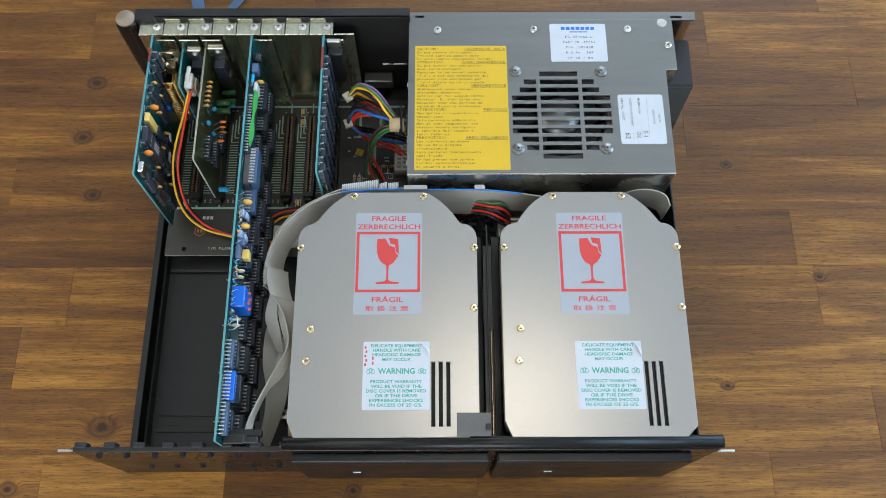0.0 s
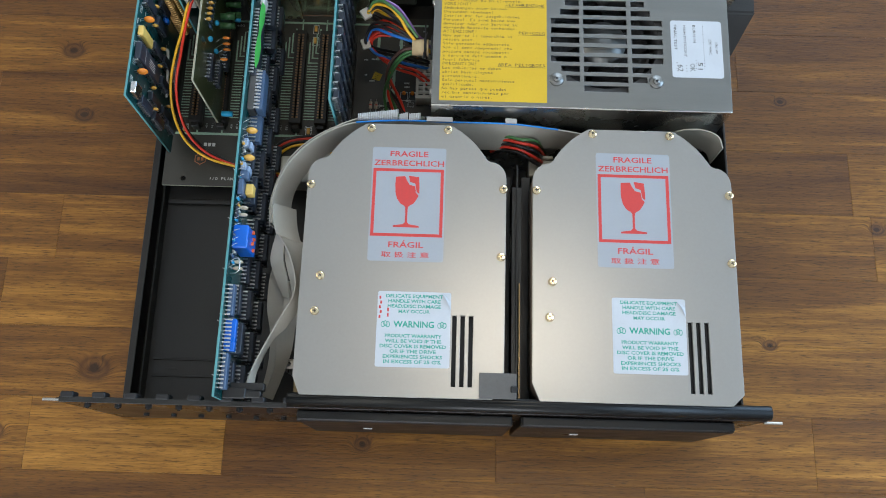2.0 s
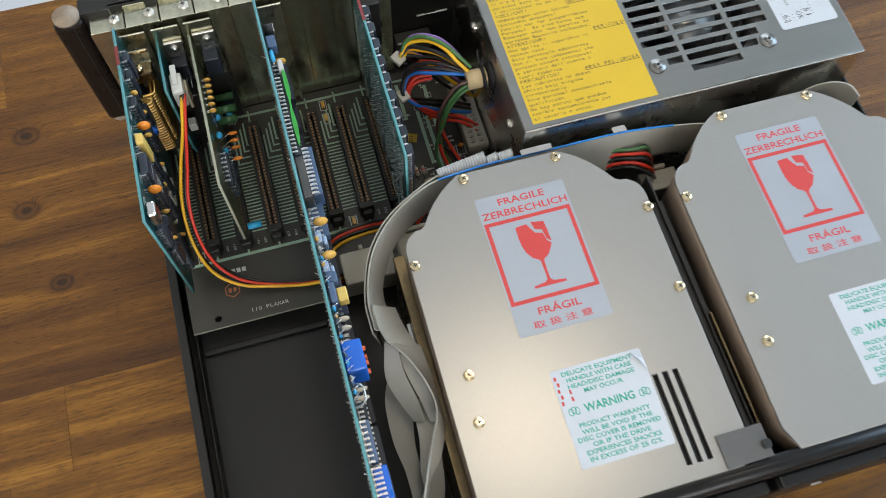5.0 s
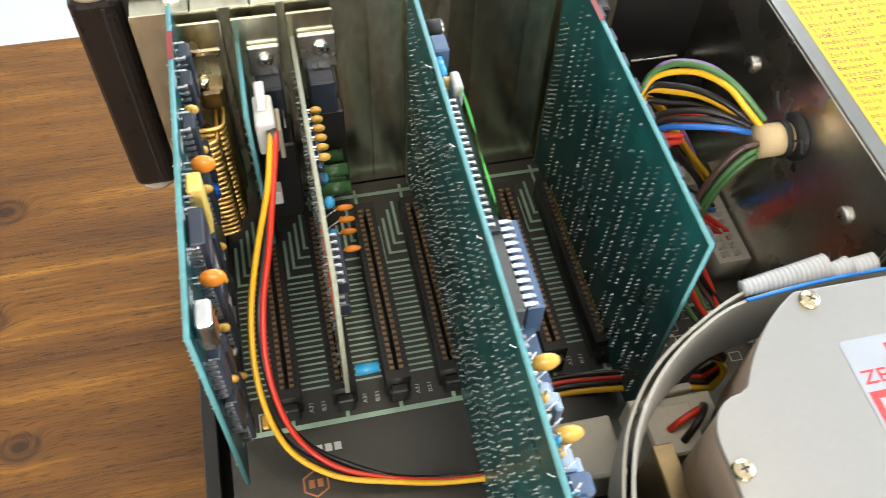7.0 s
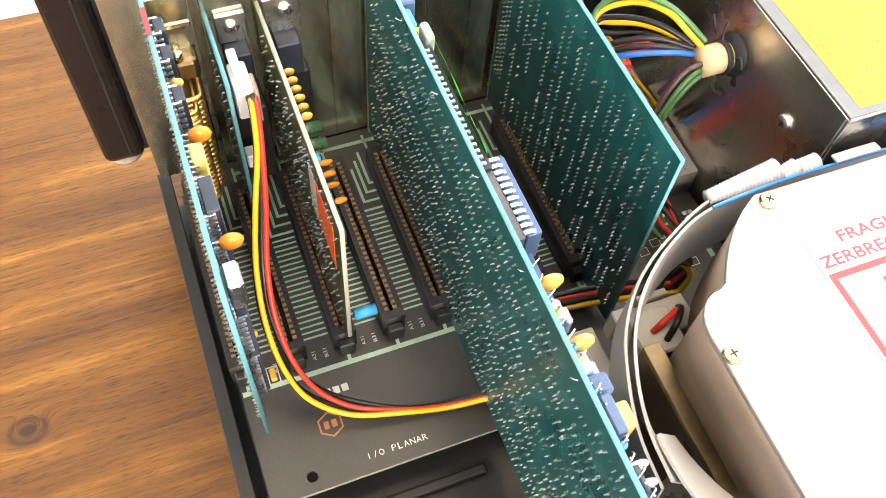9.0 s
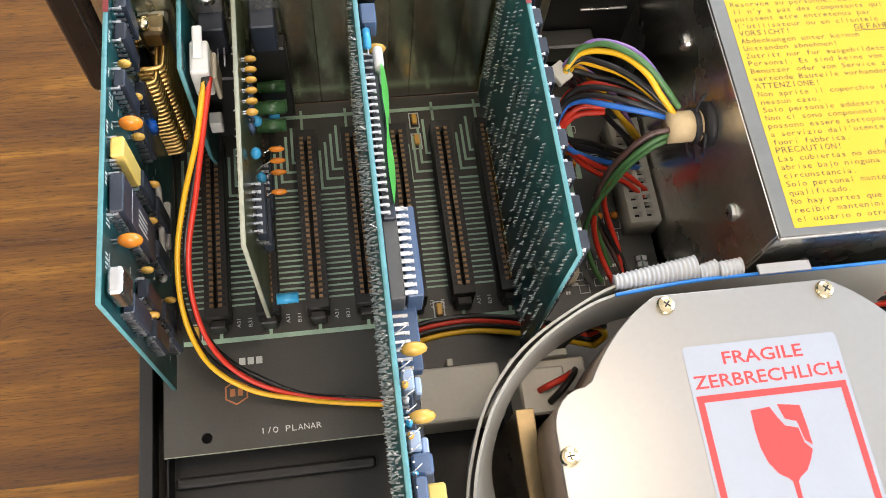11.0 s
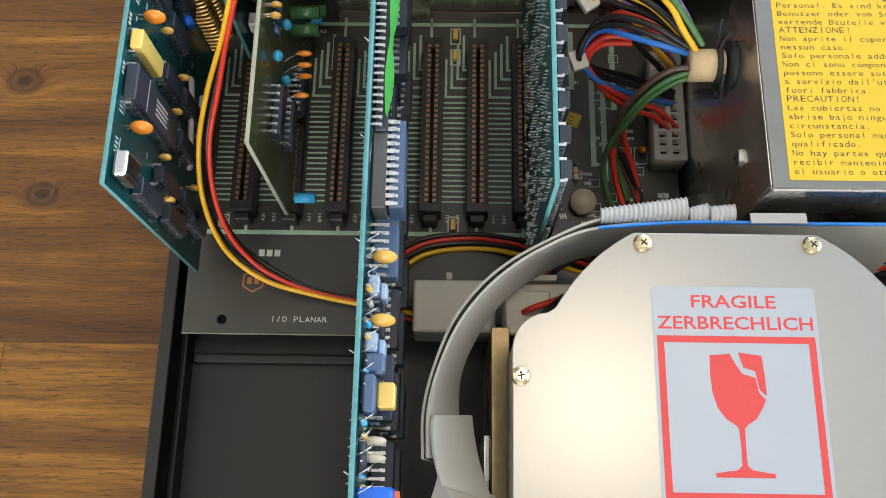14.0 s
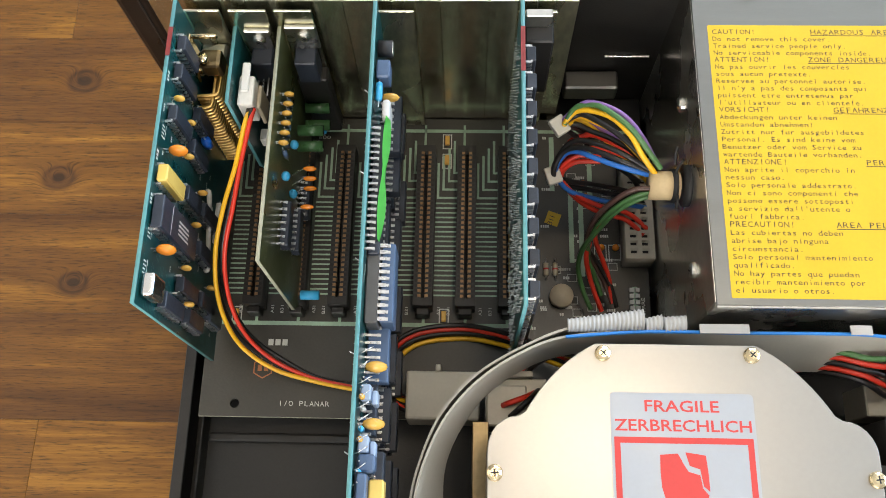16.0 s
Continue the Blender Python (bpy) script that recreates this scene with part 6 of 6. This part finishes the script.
# small parts on the main board beside the power supply
bt = thing("buzzer", (-0.0420, 0.2440, 0.028), "round beige can on the dark main board", "component")
btm = cy(bmesh.new(), (-0.0420, 0.2440, 0.0281), "z", 0.0056, 0.0060, 24)
bmesh.ops.bevel(btm, geom=[e for e in btm.edges if e.calc_face_angle(0) > 1], offset=0.0007, segments=2, affect="EDGES")
part("can", btm, CREAM, bt, "", True)
bt.location.z += LIFT
for i, (x, y) in enumerate(((-0.0490, 0.2580), (-0.0445, 0.2580))):
    rs = thing("resistor", (x, y, 0.028), "small banded resistor on the main board", "resistor", "small resistors")
    part("body", cy(bmesh.new(), (x, y - 0.0030, 0.0296), "y", 0.0013, 0.0060, 10), CREAM, rs, "", True)
    part("lead", cy(bmesh.new(), (x, y - 0.0055, 0.0296), "y", 0.0003, 0.0110, 6), TIN, rs)
    part("band", cy(bmesh.new(), (x, y - 0.0004, 0.0296), "y", 0.00135, 0.0008, 10), RED_INK, rs)
    rs.location.z += LIFT
for x, y in ((-0.0150, 0.2690), (-0.0220, 0.2690), (-0.0300, 0.3030), (-0.0290, 0.2960)):
    dc = thing("tantalum_bead", (x, y, 0.028), "small orange bead capacitor on the main board", "capacitor", "bead capacitors")
    part("bead", ball(bmesh.new(), (x, y, 0.0312), 0.0017, 0.0017, 0.0022, 12), ORANGE, dc, "", True)
    part("printed_frame", plate(rect(x - 0.003, x + 0.003, y - 0.0055, y + 0.0025), [rect(x - 0.0026, x + 0.0026, y - 0.0051, y + 0.0021)], 0.0280, 0.0281), WHITE_INK, dc)
    part("lead", boxed(x - 0.0004, x + 0.0004, y - 0.0004, y + 0.0004, 0.0280, 0.0295, bevel=0), TIN, dc)
    dc.location.z += LIFT
sl = thing("paper_seal", (-0.045, 0.284, 0.028), "small yellow paper seal with dark print", "label")
sm = boxed(-0.0034, 0.0034, -0.0034, 0.0034, 0, 0.00015, bevel=0)
bmesh.ops.transform(sm, matrix=pose(-0.0450, 0.2850, 0.02805, 0, 0, -20), verts=sm.verts)
part("paper", sm, YELLOW_LB, sl)
text("311", (-0.0448, 0.2838, 0.02822), 0.0044, BLACK_INK, sl, 0.0026, turn=70, align="CENTER")
sl.location.z += LIFT
pins_h = thing("pin_header", (-0.008, 0.236, 0.028), "small pale pin header marked on the main board", "connector")
ph = bmesh.new()
for j in range(7):
    for i in range(2):
        bx(ph, -0.0090 + i * 0.0028, -0.0070 + i * 0.0028, 0.2290 + j * 0.0030, 0.2310 + j * 0.0030, 0.0280, 0.0300)
part("pin_block", ph, PALE_CAN, pins_h)
pins_h.location.z += LIFT

# ---- ribbon cables ----
rib = thing("ribbon_cable", (-0.02, 0.205, 0.012), "grey ribbon cable running behind and beside the hard drives", "cable", "ribbon cables")
TOP = [(0.1480, 0.2015, 0.0800), (0.1340, 0.2025, 0.0980), (0.1160, 0.2040, 0.1080), (0.0940, 0.2058, 0.1125), (0.0740, 0.2072, 0.1145), (0.0560, 0.2082, 0.1150), (0.0180, 0.2078, 0.1160), (-0.0200, 0.2075, 0.1170), (-0.0500, 0.2050, 0.1175), (-0.0680, 0.1980, 0.1175), (-0.0832, 0.1875, 0.1175), (-0.0946, 0.1742, 0.1175), (-0.1016, 0.1595, 0.1170), (-0.1053, 0.1450, 0.1160), (-0.1055, 0.1300, 0.1140)]
part("flat_cable", ribbon_mesh(TOP, [(0, 0, -0.030), (0, 0, -0.030), (0, -0.001, -0.030), (0, -0.002, -0.029), (0, -0.005, -0.029), (0, -0.009, -0.027), (0, -0.007, -0.028), (0, 0, -0.030), (0.0005, -0.001, -0.030), (0.0015, -0.001, -0.030), (0.003, -0.001, -0.029), (0.0050, -0.001, -0.028), (0.0065, 0, -0.026), (0.0095, 0, -0.021), (0.0120, 0, -0.017)], 0.0009, 8, 14, 0.00012), RIBBON, rib, "", True)
part("marked_edge", wire_mesh([(x, y - 0.0002, z + 0.0004) for x, y, z in TOP[3:9]], 0.0007, 6, 1), RIBBON_BLUE, rib, "blue marked edge", True)
part("flat_cable", ribbon_mesh([(0.2120, 0.1960, 0.1105), (0.2085, 0.2040, 0.1125), (0.1980, 0.2085, 0.1130), (0.1840, 0.2090, 0.1110), (0.1740, 0.2085, 0.1020)], [(0, 0, -0.030)] * 5, 0.0009, 8, 14, 0.00012), RIBBON, rib, "", True)
tp = ribbon_mesh([(0.0000, 0.2066, 0.1190), (0.0090, 0.2066, 0.1192), (0.0185, 0.2068, 0.1186)], [(0, 0.0036, -0.0004)] * 3, 0.0008)
part("tape", tp, RIBBON_PALE, rib, "pale tape over the cable")
tp = ribbon_mesh([(0.0560, 0.2070, 0.1185), (0.0600, 0.2070, 0.1187), (0.0640, 0.2070, 0.1183)], [(0, 0.0036, -0.0004)] * 3, 0.0008)
part("tape", tp, RIBBON_PALE, rib, "pale tape over the cable")
rib2 = thing("ribbon_cable", (-0.08, 0.2, 0.012), "second grey ribbon cable lying outside the first", "cable", "ribbon cables")
T2 = [(-0.0200, 0.2110, 0.1150), (-0.0465, 0.2090, 0.1165), (-0.0672, 0.2006, 0.1160), (-0.0842, 0.1898, 0.1155), (-0.0964, 0.1757, 0.1150), (-0.1033, 0.1602, 0.1140), (-0.1070, 0.1450, 0.1120), (-0.1070, 0.1300, 0.1090)]
part("flat_cable", ribbon_mesh(T2, [(0.0, 0, -0.028)] * 4 + [(0.0015, 0, -0.027)] * 2 + [(0.004, 0, -0.026)] * 2, 0.0009, 8, 14, 0.00012), RIBBON, rib2, "", True)
fold = thing("ribbon_cable", (-0.1, 0.09, 0.012), "folded grey ribbon cables hanging down beside the drive", "cable", "ribbon cables")


def strip(name, one, other, ribs, label=""):
    """A piece of flat cable between its two edges."""
    part(name, ribbon_mesh(one, [tuple(q - p for p, q in zip(a, b)) for a, b in zip(one, other)], 0.0010, 8, ribs, 0.00012), RIBBON, fold, label, True)


strip("fold_band", [(-0.1036, 0.1430, 0.1163), (-0.1042, 0.1395, 0.1160), (-0.1034, 0.1310, 0.1150), (-0.1010, 0.1220, 0.1125)],
      [(-0.0915, 0.1450, 0.0975), (-0.0905, 0.1370, 0.0985), (-0.0885, 0.1280, 0.1005), (-0.0850, 0.1180, 0.1030)], 0, "smooth folded band")
strip("flat_cable", [(-0.1010, 0.1235, 0.1105), (-0.0920, 0.1100, 0.1115), (-0.0860, 0.0920, 0.1120), (-0.0860, 0.0790, 0.1130), (-0.0920, 0.0660, 0.1140), (-0.0990, 0.0500, 0.1160), (-0.1070, 0.0310, 0.1180), (-0.1115, 0.0160, 0.1195)],
      [(-0.0840, 0.1190, 0.1020), (-0.0830, 0.1010, 0.1030), (-0.0830, 0.0840, 0.1030), (-0.0840, 0.0720, 0.1020), (-0.0905, 0.0580, 0.1060), (-0.0980, 0.0490, 0.1085), (-0.1055, 0.0302, 0.1110), (-0.1070, 0.0160, 0.1150)], 9, "")
strip("flat_cable", [(-0.1020, 0.1250, 0.1060), (-0.1060, 0.1090, 0.1000), (-0.1035, 0.0980, 0.0950), (-0.0970, 0.0830, 0.0900)],
      [(-0.0960, 0.1180, 0.1060), (-0.0960, 0.1060, 0.1040), (-0.0930, 0.0930, 0.0990), (-0.0915, 0.0810, 0.0940)], 9)
strip("flat_cable", [(-0.0970, 0.1180, 0.1030), (-0.0950, 0.1050, 0.1010), (-0.0915, 0.0920, 0.0970), (-0.0890, 0.0800, 0.0930)],
      [(-0.0850, 0.1120, 0.1020), (-0.0850, 0.1000, 0.1010), (-0.0850, 0.0900, 0.0980), (-0.0850, 0.0790, 0.0940)], 7)
strip("flat_cable", [(-0.1040, 0.1120, 0.0880), (-0.1095, 0.0990, 0.0800), (-0.1105, 0.0780, 0.0760), (-0.1080, 0.0600, 0.0700), (-0.1085, 0.0390, 0.0660), (-0.1130, 0.0180, 0.0620)],
      [(-0.0960, 0.0980, 0.0850), (-0.0970, 0.0880, 0.0790), (-0.0995, 0.0720, 0.0740), (-0.0990, 0.0530, 0.0680), (-0.1015, 0.0330, 0.0640), (-0.1070, 0.0150, 0.0600)], 0)
strip("flat_cable", [(-0.0960, 0.0950, 0.0910), (-0.0970, 0.0740, 0.0880), (-0.1005, 0.0580, 0.0840), (-0.1010, 0.0430, 0.0790), (-0.1035, 0.0310, 0.0730), (-0.1110, 0.0160, 0.0650)],
      [(-0.0860, 0.0920, 0.0890), (-0.0865, 0.0740, 0.0870), (-0.0880, 0.0610, 0.0830), (-0.0905, 0.0470, 0.0770), (-0.0960, 0.0330, 0.0690), (-0.1040, 0.0140, 0.0610)], 0)
plugb = thing("ribbon_plug", (-0.108, 0.012, 0.118), "black ribbon plug at the end of the long card", "plug")
part("housing", boxed(-0.1205, -0.0985, 0.0135, 0.0185, 0.1150, 0.1215, bevel=0.0006), SLOT, plugb)
part("clamp", boxed(-0.1120, -0.1000, 0.0085, 0.0134, 0.1160, 0.1230, bevel=0.0006), SLOT, plugb)
brk = thing("cable_bracket", (-0.094, 0.04, 0.012), "small steel bracket with a hole beside the ribbon cable", "bracket")
part("plate", plate(rrect(-0.0985, -0.0900, 0.0360, 0.0430, 0.001), [[(-0.0940 + 0.0016 * math.cos(a * math.pi / 6), 0.0395 + 0.0016 * math.sin(a * math.pi / 6)) for a in range(12)]], 0.0640, 0.0650), STEEL, brk)
part("leg", boxed(-0.0985, -0.0975, 0.0360, 0.0430, 0.0120, 0.0640), STEEL, brk)


def ridged_roll(roll, a, b, r0, r1, turns):
    """A cable end rolled up, with a ridge for every lead."""
    bm = bmesh.new()
    a, b = Vector(a), Vector(b)
    n, seg = turns * 4, 14
    rings = []
    for i in range(n + 1):
        f = i / n
        r = (r0 + (r1 - r0) * f) * (1 + 0.10 * math.cos(2 * math.pi * f * turns))
        c = a.lerp(b, f)
        rings.append([bm.verts.new(c + Vector((0, r * math.cos(2 * math.pi * k / seg), 0.8 * r * math.sin(2 * math.pi * k / seg)))) for k in range(seg)])
    for p, q in zip(rings, rings[1:]):
        for k in range(seg):
            bm.faces.new((p[k], q[k], q[(k + 1) % seg], p[(k + 1) % seg]))
    bm.faces.new(rings[0])
    bm.faces.new(list(reversed(rings[-1])))
    bmesh.ops.recalc_face_normals(bm, faces=bm.faces)
    part("ridged_wrap", bm, RIBBON_PALE, roll, "", True)


roll = thing("cable_wrap", (-0.035, 0.21, 0.11), "pale grey ridged cable wrap folded over the ribbon cable", "cable")
ridged_roll(roll, (-0.0490, 0.2095, 0.1165), (-0.0205, 0.2120, 0.1165), 0.0026, 0.0042, 18)
ridged_roll(roll, (-0.0195, 0.2100, 0.1160), (-0.0135, 0.2110, 0.1165), 0.0028, 0.0032, 4)
ridged_roll(roll, (-0.0125, 0.2100, 0.1160), (-0.0045, 0.2110, 0.1165), 0.0034, 0.0030, 5)

strap = thing("plastic_strap", (-0.21, 0.47, 0.0), "blue-grey plastic strap lying on the table", "strap")
for p in ([(-0.2260, 0.4420, 0.0012), (-0.2240, 0.4650, 0.0030), (-0.2320, 0.4950, 0.0060), (-0.2380, 0.5300, 0.0100)], [(-0.2000, 0.4420, 0.0012), (-0.1960, 0.4600, 0.0012), (-0.1820, 0.4800, 0.0040), (-0.1760, 0.5200, 0.0100)]):
    part("band", ribbon_mesh(p, [(0.012, 0.002, 0)] * 4, 0.0008), GREYBLUE, strap, "", True)
